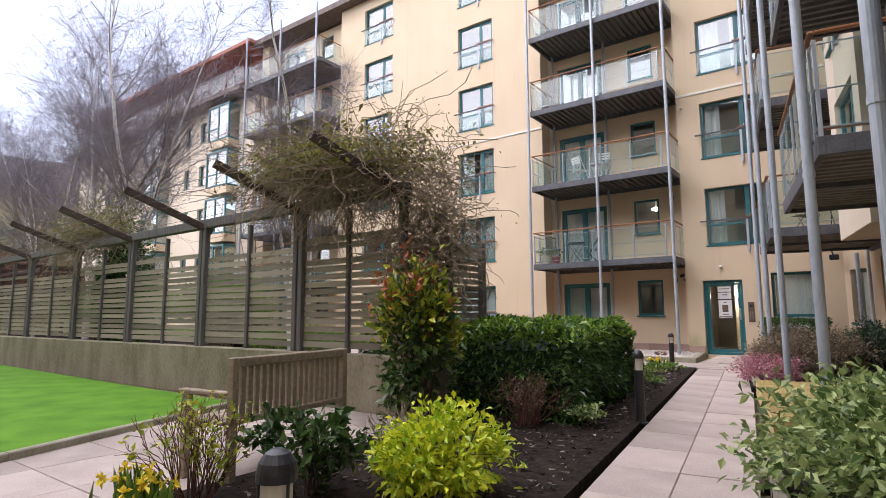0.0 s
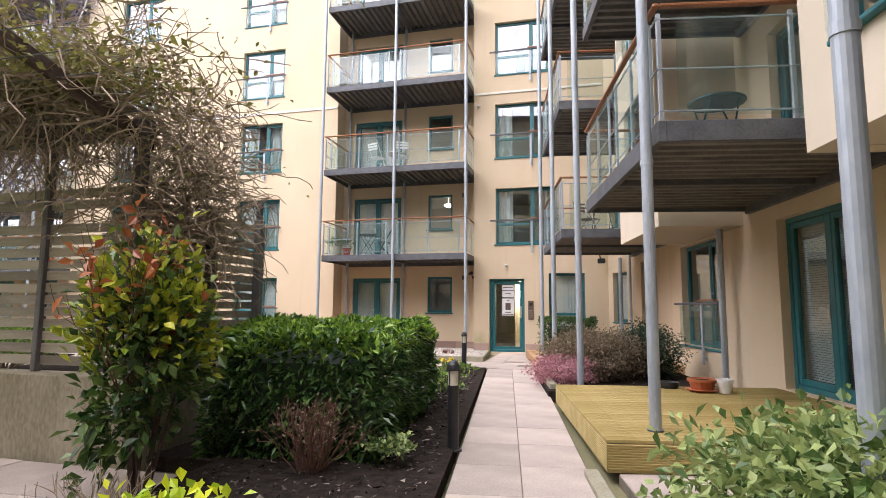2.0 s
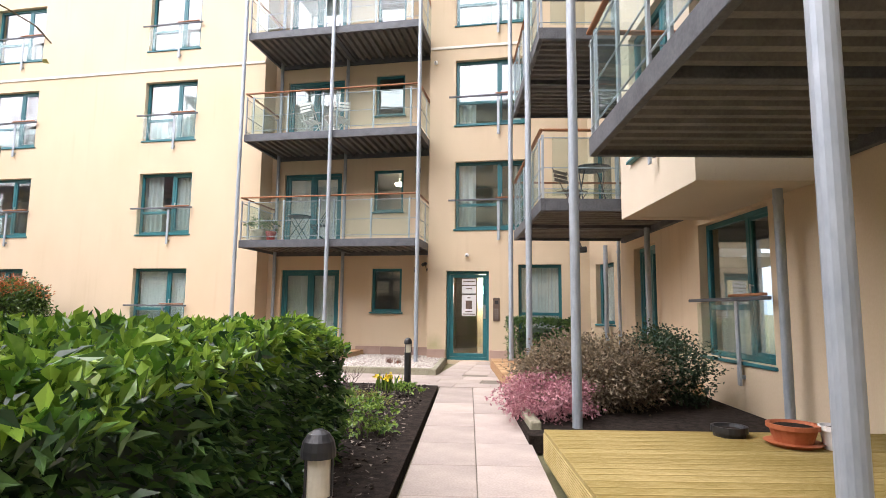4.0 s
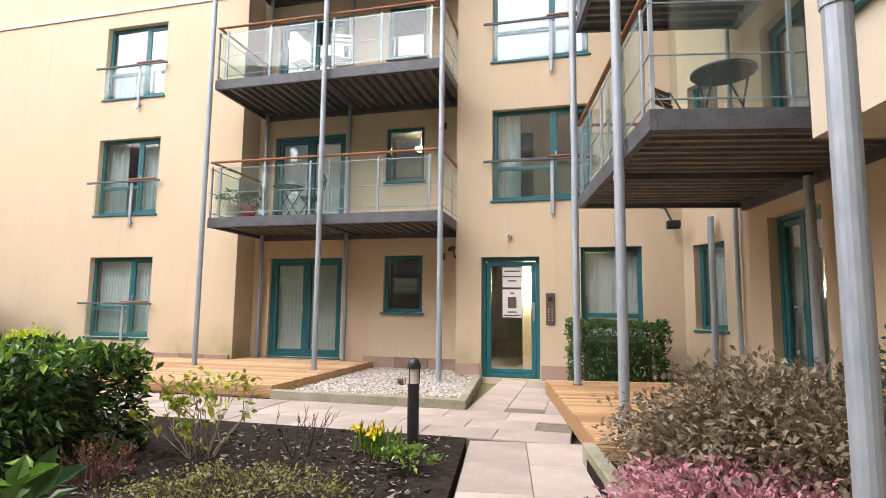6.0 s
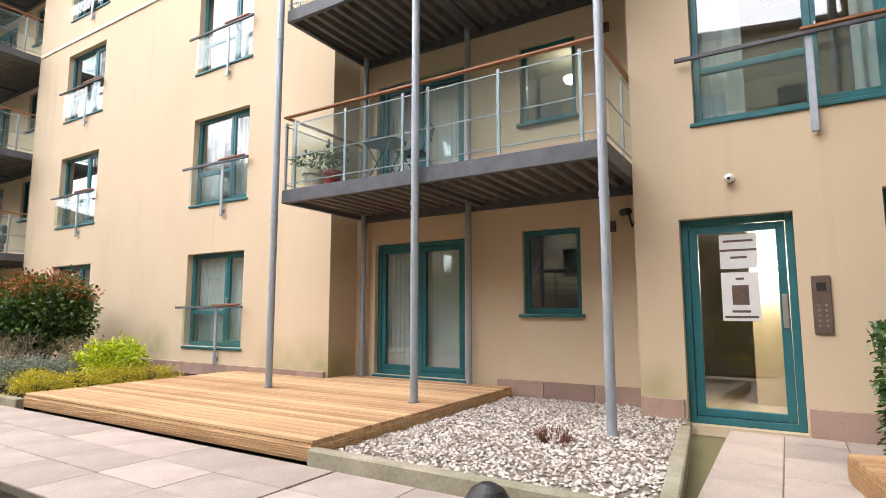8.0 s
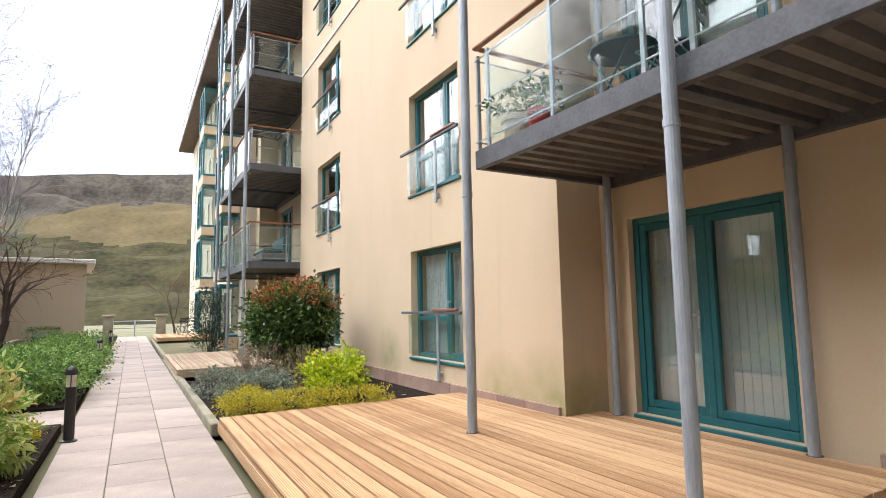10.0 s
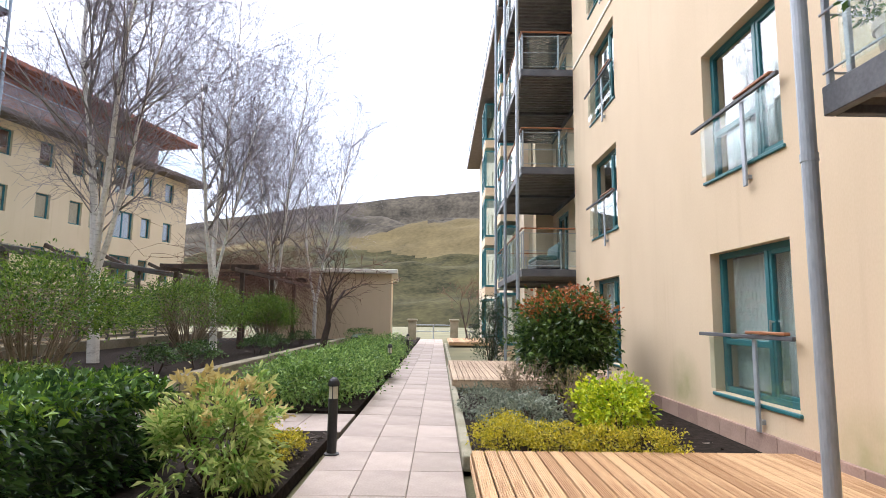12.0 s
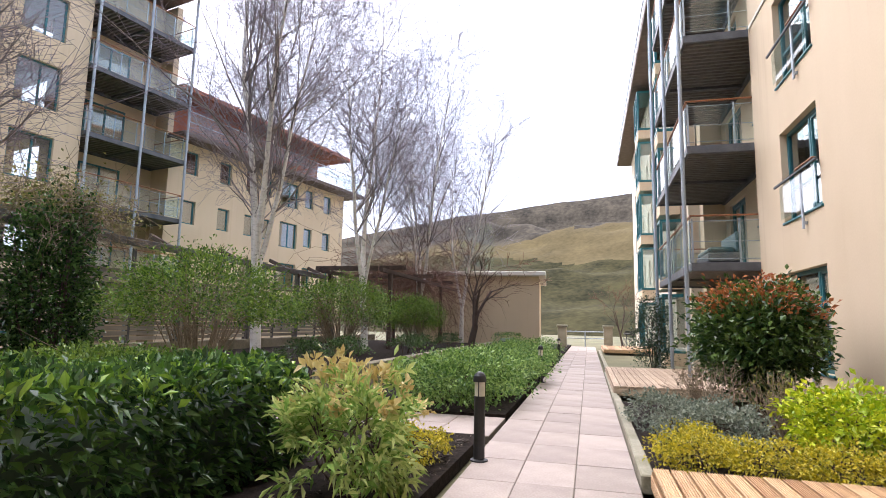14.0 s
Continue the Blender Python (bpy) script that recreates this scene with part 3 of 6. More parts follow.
def hedge(name, x0, x1, y0, y1, z0, z1, leaf, n, label, seed, turn=0.0, mats=("laurel", "laurel_top"), about=None, top_share=0.35):
    """A clipped block of leaves round a dark solid box that stands in for the inner shade."""
    rng = np.random.default_rng(seed)
    cx, cy = (x0 + x1) / 2, (y0 + y1) / 2
    e = thing(name, pose(cx, cy, 0, 0, 0, turn), label, "hedge")
    hx, hy, h = (x1 - x0) / 2, (y1 - y0) / 2, z1 - z0
    # no branches: a near-black filler box, its colour playing the shade between the leaves
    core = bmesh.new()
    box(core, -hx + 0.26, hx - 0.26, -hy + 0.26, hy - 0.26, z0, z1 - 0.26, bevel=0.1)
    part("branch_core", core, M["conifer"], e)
    areas = np.array([4 * hx * hy * 1.4, 2 * hx * h, 2 * hx * h, 2 * hy * h, 2 * hy * h])
    kind = rng.choice(5, n, p=areas / areas.sum())
    a, b = rng.uniform(-1, 1, n), rng.uniform(-1, 1, n)
    p, o = np.zeros((n, 3)), np.zeros((n, 3))
    for k in range(5):
        s = kind == k
        if k == 0:
            p[s] = np.stack([a[s] * hx, b[s] * hy, np.full(s.sum(), z1)], 1)
            o[s] = (0, 0, 1)
        elif k < 3:
            g = 1 if k == 1 else -1
            p[s] = np.stack([a[s] * hx, np.full(s.sum(), g * hy), z0 + (b[s] + 1) / 2 * h], 1)
            o[s] = (0, g, 0.25)
        else:
            g = 1 if k == 3 else -1
            p[s] = np.stack([np.full(s.sum(), g * hx), a[s] * hy, z0 + (b[s] + 1) / 2 * h], 1)
            o[s] = (g, 0, 0.25)
    lump = np.array([noise.noise(Vector(q * 2.3)) for q in p])
    edge = np.maximum(0, np.abs(p[:, 0]) / hx + np.abs(p[:, 1]) / hy + (p[:, 2] - z0) / h - 2.3) * 0.25
    p -= o * (np.abs(rng.normal(0, 0.06, n)) + 0.08 - lump * 0.12 + edge)[:, None]
    # share of top leaves in the second colour: young growth, or sky reflection painted in
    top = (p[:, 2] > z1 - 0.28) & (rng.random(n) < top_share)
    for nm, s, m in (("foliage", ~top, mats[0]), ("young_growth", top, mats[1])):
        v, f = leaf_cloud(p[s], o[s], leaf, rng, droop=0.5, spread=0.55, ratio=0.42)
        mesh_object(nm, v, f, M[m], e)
    return e


def branching(rng, start, way, length, radius, depth, segs, spread=0.6, lift=0.1, kids=(2, 4), shrink=0.68, pieces=3, wander=0.12, thin=0.003):
    p, d = np.array(start, float), np.array(way, float)
    pts = []
    for i in range(pieces):
        d = d + rng.normal(0, wander, 3) + np.array([0, 0, lift])
        d /= np.linalg.norm(d)
        q = p + d * length / pieces
        r0, r1 = radius * (1 - 0.45 * i / pieces), radius * (1 - 0.45 * (i + 1) / pieces)
        segs[depth].append((p, q, r0, r1))
        pts.append((q, d.copy(), r1))
        p = q
    if depth == 0:
        return
    for j in range(rng.integers(kids[0], kids[1] + 1)):
        q, dd, r = pts[-1] if j == 0 else pts[rng.integers(0, len(pts))]
        side = rng.normal(0, 1, 3)
        side -= dd * (side @ dd)
        side /= np.linalg.norm(side)
        nd = dd + side * spread * rng.uniform(0.6, 1.2)
        branching(rng, q, nd / np.linalg.norm(nd), length * shrink * rng.uniform(0.75, 1.15), max(r * 0.62, thin), depth - 1, segs, spread, lift, kids, shrink, pieces, wander, thin)


def bare_tree(name, x, y, z, height, radius, seed, label, trunk="bark_birch", twig="twig", leaders=3, depth=6, spread=0.5, lift=0.10, kids=(2, 4), fork=0.2, thin=0.0055):
    rng = np.random.default_rng(seed)
    e = thing(name, pose(x, y, z), label, "tree")
    segs = {i: [] for i in range(depth + 1)}
    base = np.array([0, 0, -0.1])
    fk = np.array([rng.normal(0, 0.1), rng.normal(0, 0.1), height * fork])
    trunk_segs = [(base, fk * 0.5, radius, radius * 0.9), (fk * 0.5, fk, radius * 0.9, radius * 0.8)]
    for i in range(leaders):
        t = 6.28 * i / leaders + rng.random()
        s = 0.22 if leaders > 1 else 0.03
        branching(rng, fk * (0.7 + 0.3 * rng.random()), (math.cos(t) * s, math.sin(t) * s, 1), height * 0.30, radius * 0.5, depth, segs, spread, lift, kids, thin=thin)
    v, f = tubes(trunk_segs + segs[depth] + segs[depth - 1][:0], 9)
    mesh_object("trunk", v, f, M[trunk], e)
    v, f = tubes(segs[depth - 1] + segs[depth - 2], 6)
    mesh_object("limb_frame", v, f, M[trunk if trunk == "twig_dark" else "twig"], e)
    rest = [s for k in range(depth - 2) for s in segs[k]]
    v, f = tubes(rest, 3)
    mesh_object("twig_crown", v, f, M[twig], e)
    return e


def birch(x, y, z, height, radius, seed, label, stems=3, reach=0.40):
    """A leafless birch: slim leaders, rising side limbs and a haze of fine hanging twigs."""
    rng = np.random.default_rng(seed)
    e = thing("silver_birch", pose(x, y, z), label, "tree")
    bole, limbs, twigs = [], [], []

    def run(p, d, length, r0, r1, pieces, wander, lift, keep):
        p, d = np.array(p, float), np.array(d, float)
        d /= np.linalg.norm(d)
        out = []
        for i in range(pieces):
            d = d + rng.normal(0, wander, 3) + np.array([0, 0, lift])
            d /= np.linalg.norm(d)
            q = p + d * length / pieces
            a, b = r0 + (r1 - r0) * i / pieces, r0 + (r1 - r0) * (i + 1) / pieces
            keep.append((p, q, a, b))
            out.append((q, d.copy(), b))
            p = q
        return out

    fork = height * 0.14
    run((0, 0, -0.15), (rng.normal(0, 0.04), rng.normal(0, 0.04), 1), fork + 0.15, radius, radius * 0.85, 4, 0.02, 0.0, bole)
    top = bole[-1][1]
    turn = rng.random() * 6.28
    for k in range(stems):
        a = turn + 6.28 * k / stems
        tall = height * (1.0 - 0.16 * k) - fork
        lead = run(top, (0.17 * math.cos(a), 0.17 * math.sin(a), 1), tall, radius * (0.72 - 0.1 * k), 0.008, 14, 0.045, 0.015, bole)
        for i, (q, d, r) in enumerate(lead):
            s = i / 13
            if s < 0.12:
                continue
            for _ in range(3 if s < 0.7 else 2):
                b = rng.random() * 6.28
                ln = height * reach * (1.12 - s) ** 0.6 * rng.uniform(0.5, 1.1)
                limb = run(q, (math.cos(b), math.sin(b), 0.75) + d * 0.35, ln, max(r * 0.42, 0.007), 0.003, 6, 0.13, 0.07, limbs)
                for j, (q2, d2, r2) in enumerate(limb):
                    for _ in range(2 if ln > 1.2 else 1):
                        v = rng.normal(0, 1, 3)
                        sub = run(q2, d2 + v * 0.55, ln * rng.uniform(0.22, 0.42), max(r2 * 0.5, 0.0042), 0.003, 3, 0.16, -0.02, twigs)
                        for q3, d3, r3 in sub:
                            for _ in range(2):
                                run(q3, d3 + rng.normal(0, 0.7, 3), rng.uniform(0.3, 0.75), 0.0034, 0.0022, 2, 0.25, -0.05, twigs)
    v, f = tubes(bole, 9)
    mesh_object("trunk", v, f, M["bark_birch"], e, "white papery bark with dark marks")
    v, f = tubes(limbs, 5)
    mesh_object("limb_frame", v, f, M["birch_limb"], e)
    v, f = tubes(twigs, 3)
    mesh_object("twig_crown", v, f, M["twig"], e)
    return e


def twiggy(name, x, y, z, h, r, seed, label, material="twig_pale", n=26, leaves=None, category="shrub", thick=0.007):
    """A bare many-stemmed shrub; leaves: (material, size, count)."""
    rng = np.random.default_rng(seed)
    e = thing(name, pose(x, y, z), label, category)
    segs = {i: [] for i in range(4)}
    for i in range(n):
        t = rng.random() * 6.28
        s = rng.uniform(0.1, 1.0) * r / h
        branching(rng, (math.cos(t) * 0.08, math.sin(t) * 0.08, -0.03), (math.cos(t) * s, math.sin(t) * s, 1), h * 0.5, thick, 2, segs, 0.5, 0.06, (2, 3), 0.6, 3, 0.12)
    allsegs = [s for k in segs for s in segs[k]]
    v, f = tubes(allsegs, 4)
    mesh_object("branchwork", v, f, M[material], e)
    if leaves:
        ends = np.array([s[1] for s in segs[0]] + [s[1] for s in segs[1]])
        pick = ends[rng.integers(0, len(ends), leaves[2])] + rng.normal(0, 0.02, (leaves[2], 3))
        v, f = leaf_cloud(pick, np.tile((0, 0, 0.6), (len(pick), 1)), leaves[1], rng)
        mesh_object("foliage", v, f, M[leaves[0]], e)
    return e


# ---- ground, hill ----
def flat(name, pts, z, material, label, category, thick=0.06):
    bm = bmesh.new()
    lo = [bm.verts.new((x, y, z - thick)) for x, y in pts]
    hi = [bm.verts.new((x, y, z)) for x, y in pts]
    bm.faces.new(hi)
    bm.faces.new(lo[::-1])
    for i in range(len(pts)):
        j = (i + 1) % len(pts)
        bm.faces.new((lo[i], lo[j], hi[j], hi[i]))
    return tagged(part(name, bm, material), label, category, kind="structure")


ST = 2.73
flat("ground", [(-700, -700), (700, -700), (700, 700), (-700, 700)], -0.10, M["ground"], "rough ground reaching to the horizon", "ground", 0.5)
flat("soil_bed", [(-0.1, -18.6), (2.55, -18.6), (1.80, -12.87), (-0.1, -12.87)], 0.03, M["soil"], "dark bark-mulched planting bed", "soil", 0.12)
flat("soil_bed", [(-8.9, -12.86), (1.80, -12.86), (0.76, -4.9), (-8.9, -4.84)], 0.028, M["soil"], "dark bark-mulched planting bed", "soil", 0.12)
flat("soil_bed", [(-40, -9.3), (-10.35, -9.3), (-10.35, -4.80), (-40, -4.80)], 0.03, M["soil"], "dark planting bed beside the paved path", "soil", 0.12)
flat("soil_bed", [(-12.3, -3.2), (-7.4, -3.2), (-7.4, -0.02), (-12.3, -0.02)], 0.05, M["soil"], "dark planting bed along the building", "soil", 0.14)
flat("soil_bed", [(3.06, -13.45), (5.8, -13.1), (6.6, -19.0), (3.9, -19.6)], 0.10, M["soil"], "raised bed of dark soil", "soil", 0.2)
flat("soil_bed", [(2.30, -8.45), (4.95, -8.05), (4.6, -5.3), (1.86, -5.6)], 0.08, M["soil"], "dark soil bed between two decks", "soil", 0.16)
flat("lawn", [(-26, -18.6), (-1.75, -18.6), (-2.2, -16.6), (-3.2, -13.75), (-26, -13.25)], 0.03, M["lawn"], "bright green mown lawn", "lawn", 0.1)


def hillside():
    vs, fs = [], []
    na, nr = 220, 80
    yaws = np.radians(np.linspace(40, 175, na))
    ridge = np.interp(np.degrees(yaws), [40, 60, 72, 80, 86, 95, 103, 110, 116, 122, 135, 175], [0.10, 0.20, 0.25, 0.248, 0.238, 0.22, 0.202, 0.175, 0.148, 0.125, 0.095, 0.06])
    for i, a in enumerate(yaws):
        for j in range(nr):
            s = j / (nr - 1)
            r = 75 + 190 * s
            prof = (s ** 1.25) * (1 - 0.16 * math.exp(-((s - 0.85) / 0.08) ** 2))
            n = noise.fractal(Vector((math.cos(a) * r, math.sin(a) * r, 0)) * 0.03, 1.0, 2.0, 5)
            z = 265 * ridge[i] * prof + n * (1.6 + 5.6 * s) * max(0.12, min(1.0, (nr - 1 - j) / 16))
            vs.append((-2 - math.sin(a) * r, -4 + math.cos(a) * r, z - 0.5))
            if i and j:
                k = i * nr + j
                fs.append((k - nr - 1, k - 1, k, k - nr))
    ob = mesh_object("backdrop_hill", vs, fs, M["hill"])
    ob.data.materials.append(M["hill_grass"])
    ob.data.materials.append(M["hill_rock"])
    for p in ob.data.polygons:
        p.use_smooth = True
        s = (p.vertices[2] % nr) / (nr - 1) + 0.09 * noise.fractal(p.center * 0.02, 1.0, 2.0, 4)
        p.material_index = 0 if s < 0.45 else 1 if s < 0.60 else 2
    return tagged(ob, "brown heathery hillside with a rocky crest", "hill", kind="structure")


hillside()

# ---- main building, facing the paved path ----
TOP = 16.4
AX = -22.6
lev = range(6)
ops = [(-5.2 - AX, -0.46 - AX, -0.1, TOP + 0.1), (-22.0 - AX, -16.1 - AX, -0.1, TOP + 0.1), (0.02 - AX, 1.10 - AX, 0.0, 2.22), (1.83 - AX, 2.88 - AX, 0.56, 2.38)]
for k in lev:
    ops += [(-8.97 - AX, -7.30 - AX, 0.56 + ST * k, 2.32 + ST * k), (-14.45 - AX, -12.65 - AX, 0.56 + ST * k, 2.32 + ST * k)]
    if k:
        ops.append((0.23 - AX, 2.03 - AX, 0.56 + ST * k, 2.32 + ST * k))
wall("wall_north", pose(AX, 0, 0), 3.55 - AX, -0.1, TOP + 0.1, ops, M["render"])
for x0, x1, holes in ((-5.2, -0.46, ((-4.80, -3.09, 0.20, 2.31), (-2.15, -1.31, 1.17, 2.34))), (-22.0, -16.1, ((-21.4, -19.6, 0.20, 2.31), (-18.3, -17.4, 1.17, 2.34)))):
    o = [(a - x0, b - x0, z0 + ST * k, z1 + ST * k) for k in lev for a, b, z0, z1 in holes]
    wall("wall_recess", pose(x0 - 0.3, 0.65, 0), x1 - x0 + 0.6, -0.1, TOP, [(a + 0.3, b + 0.3, c, d) for a, b, c, d in o], M["render"], 0.25, "cream rendered wall at the back of the balconies")
    for a in (x0 - 0.3, x1):
        tagged(part("wall_return", boxes((a, a + 0.3, 0.301, 0.649, -0.1, TOP)), M["render"]), "cream rendered side of the balcony recess", "wall", kind="structure")
    for k in lev:
        for i, (a, b, z0, z1) in enumerate(holes):
            if i == 0:
                glazed_doors(pose(a, 0.73, z0 + ST * k), b - a, z1 - z0)
            else:
                window(pose(a, 0.72, z0 + ST * k), b - a, z1 - z0, "single", sill=True, label="teal framed single pane window")
blinds = {0: "vertical", 1: "curtain", 2: "curtain", 3: None, 4: None, 5: None}
for k in lev:
    window(pose(-8.97, 0.12, 0.56 + ST * k), 1.67, 1.76, "pair", blinds[k], True)
    window(pose(-14.45, 0.12, 0.56 + ST * k), 1.80, 1.76, "pair", None if k else "vertical", True)
    if k:
        window(pose(0.23, 0.12, 0.56 + ST * k), 1.80, 1.76, "pair", ("drawn" if k < 3 else "curtain") if k < 4 else None, True)
window(pose(1.83, 0.12, 0.56), 1.05, 1.82, "transom", "vertical", sill=True, label="teal framed window with white vertical blind")
# splayed corner to the side wing
splay = pose(3.55, 0, 0, 0, 0, -61.2)
wall("wall_splay", splay, 1.08, -0.1, TOP, [(0.25, 0.95, 0.95 + ST * k, 2.35 + ST * k) for k in lev], M["render"])
for k in lev:
    window(splay @ pose(0.25, 0.12, 0.95 + ST * k), 0.70, 1.40, "single", "vertical" if k == 0 else None)
sc = part("trim_string_course", boxes((-16.0, -5.21, -0.03, -0.002, 8.11, 8.18), (-0.45, 3.5, -0.03, -0.002, 8.11, 8.18), bevel=0.006), M["string"])
tagged(sc, "thin pale string course on the render", "trim", kind="structure")
# interior: floors and the dim room walls behind the windows
tagged(part("wall_inner", boxes((AX, 9, 4.5, 4.7, -0.1, TOP)), M["room"]), "plain inner wall behind the flats", "wall", kind="structure")
for k in range(7):
    tagged(part("ceiling_slab", boxes((AX + 0.01, 9, 0.91, 4.49, -0.12 + ST * k, -0.02 + ST * k)), M["room"]), "floor slab between storeys", "ceiling", kind="structure")
tagged(part("roof_main", boxes((AX - 0.2, 4.6, -0.5, 9, TOP + 0.11, TOP + 0.4)), M["fascia"]), "flat roof with brown fascia", "roof", kind="structure")

# balconies and their posts on the main front
for k in range(5):
    balcony(pose(-5.08, 0.64, 2.93 + ST * k), 4.62, 1.80)
    balcony(pose(-22.0, 0.64, 2.72 + ST * k), 5.9, 2.05)
for x in (-5.12, -2.70, -0.46):
    column(x, -1.24, 0.16 if x < -1 else 0.02, TOP)
for x in (-21.9, -19.0, -16.25):
    column(x, -1.50, 0.0, TOP)
for x in (-4.95, -2.95):
    column(x, 0.52, 0.16, TOP, 0.045, "slender steel support post against the wall")

# ---- far wing with bay windows and a red penthouse ----
WY = -0.35
WX0, WX1, WT = -46.0, -22.62, 13.7
small = [-43.5, -41.0, -38.2, -35.5, -29.9, -28.2]
wops = [(x - WX0, x + 0.7 - WX0, 0.95 + ST * k, 2.2 + ST * k) for x in small for k in range(5)]
wops += [(x - WX0, x + 1.9 - WX0, 0.5 + ST * k, 2.35 + ST * k) for x in (-33.6, -26.0) for k in range(5)]
wall("wall_wing", pose(WX0, WY, 0), WX1 - WX0, -0.1, WT, wops, M["render_pale"], label="pale rendered wing of the apartment block")
we = part("wall_wing_end", boxes((WX0, WX0 + 0.3, WY + 0.301, 10, -0.1, WT)), M["render_pale"])
tagged(we, "pale rendered end wall of the wing", "wall", kind="structure")
for x in small:
    for k in range(5):
        window(pose(x, WY + 0.12, 0.95 + ST * k), 0.7, 1.25, "single", label="small teal framed window")
for x in (-33.6, -26.0):
    for k in range(5):
        e = thing("bay_window", pose(x - 0.1, WY - 0.01, 0.35 + ST * k), "projecting teal bay window on the rendered wing", "window", "bay windows")
        part("window_frame", boxes((0, 2.1, -0.75, -0.02, 0, 0.10), (0, 2.1, -0.75, -0.02, 2.0, 2.1), (0, 0.09, -0.75, -0.66, 0.1, 2.0), (2.01, 2.1, -0.75, -0.66, 0.1, 2.0), (1.0, 1.08, -0.74, -0.67, 0.1, 2.0), (0.09, 1.0, -0.735, -0.675, 0.7, 0.78), bevel=0.008), M["teal"], e)
        part("base", boxes((0.02, 2.08, -0.73, -0.02, -0.45, -0.002), bevel=0.01), M["render"], e)
        for r in ((0.09, 2.01, -0.70, -0.695, 0.1, 2.0), (0.03, 0.035, -0.66, -0.02, 0.1, 2.0), (2.065, 2.07, -0.66, -0.02, 0.1, 2.0)):
            part("pane", boxes(r), M["glass"], e).visible_shadow = False
tagged(part("cornice", boxes((WX0 - 0.9, WX1, WY - 1.0, 9, WT + 0.002, WT + 0.28), bevel=0.03), M["fascia"]), "dark projecting roof terrace edge", "cornice", kind="structure")
tagged(part("penthouse_wall", boxes((WX0 + 1.2, WX1, 1.9, 9, WT + 0.29, WT + 2.9)), M["roof_red"]), "red-brown clad penthouse storey", "wall", kind="structure")
tagged(part("penthouse_roof", boxes((WX0 - 0.6, WX1, -0.9, 9.2, WT + 2.9, WT + 3.15), bevel=0.03), M["roof_red"]), "wide red-brown overhanging roof", "roof", kind="structure")
rail = thing("terrace_rail", pose(0, 0, WT + 0.28), "roof terrace rail with glass panels", "railing")
part("handrail", rods(((WX0 - 0.8, WY - 0.9, 1.05), (WX1, WY - 0.9, 1.05), 0.025), ((WX0 - 0.8, WY - 0.9, 1.05), (WX0 - 0.8, 6, 1.05), 0.025)), M["steel"], rail)
x = WX0 - 0.8
while x < WX1 - 1:
    part("stanchion", rods(((x, WY - 0.9, 0), (x, WY - 0.9, 1.05), 0.02), n=6), M["steel"], rail)
    part("glass_panel", boxes((x + 0.1, x + 1.55, WY - 0.905, WY - 0.895, 0.08, 0.95)), M["bal_glass"], rail).visible_shadow = False
    part("roof_strut", rods(((x, 0.2, 0), (x, 0.2, 2.6), 0.04), n=6), M["fascia"], rail)
    x += 1.75

# ---- side wing along the walk ----
BT = 9.5


def side(lx, ly, z=0.0, turn=-90.0):
    """A pose in the side wing's frame: lx away from its post line, ly along it."""
    c, s = math.cos(radians(BT)), math.sin(radians(BT))
    return pose(3.4 + lx * c - ly * s, -11.8 + lx * s + ly * c, z, 0, 0, BT + turn)


bops = [(10.6 - 2.75, 10.6 - 0.9, 0.26, 2.50), (10.6 - 6.5, 10.6 - 4.65, 0.62, 2.53), (10.6 - 9.45, 10.6 - 8.25, 0.26, 2.50), (10.6 + 4.2, 10.6 + 6.0, 0.26, 2.50)]
for k in range(1, 6):
    for a in (2.7, 9.4, -4.0):
        bops.append((10.6 - a, 10.6 - a + 1.8, 0.22 + ST * k, 2.35 + ST * k))
wall("wall_east", side(2.45, 10.6), 22.0, -0.1, TOP, bops, M["render"], label="cream rendered wall of the side wing")
glazed_doors(side(2.45, 2.75, 0.26) @ pose(0, 0.12, 0), 1.85, 2.24, "venetian")
window(side(2.45, 6.5, 0.62) @ pose(0, 0.12, 0), 1.85, 1.91, "pair", None, True)
glazed_doors(side(2.45, 9.45, 0.26) @ pose(0, 0.12, 0), 1.20, 2.24)
glazed_doors(side(2.45, -4.2, 0.26) @ pose(0, 0.12, 0), 1.80, 2.24)
for k in range(1, 6):
    for a in (2.7, 9.4, -4.0):
        glazed_doors(side(2.45, a, 0.22 + ST * k) @ pose(0, 0.12, 0), 1.8, 2.13)
tagged(part("wall_inner", boxes((0, 22, 3.5, 3.7, -0.1, TOP)), M["room"]), "plain inner wall behind the side flats", "wall", kind="structure").matrix_world = side(2.45, 10.6)
for k in range(1, 7):
    tagged(part("ceiling_slab", boxes((0.5, 22, 0.31, 3.49, -0.12 + ST * k, -0.02 + ST * k)), M["room"]), "floor slab between storeys", "ceiling", kind="structure").matrix_world = side(2.45, 10.6)
tagged(part("roof_side", boxes((-0.3, 22.5, -1.8, 6, TOP + 0.012, TOP + 0.3)), M["fascia"]), "flat roof of the side wing", "roof", kind="structure").matrix_world = side(2.45, 10.6)
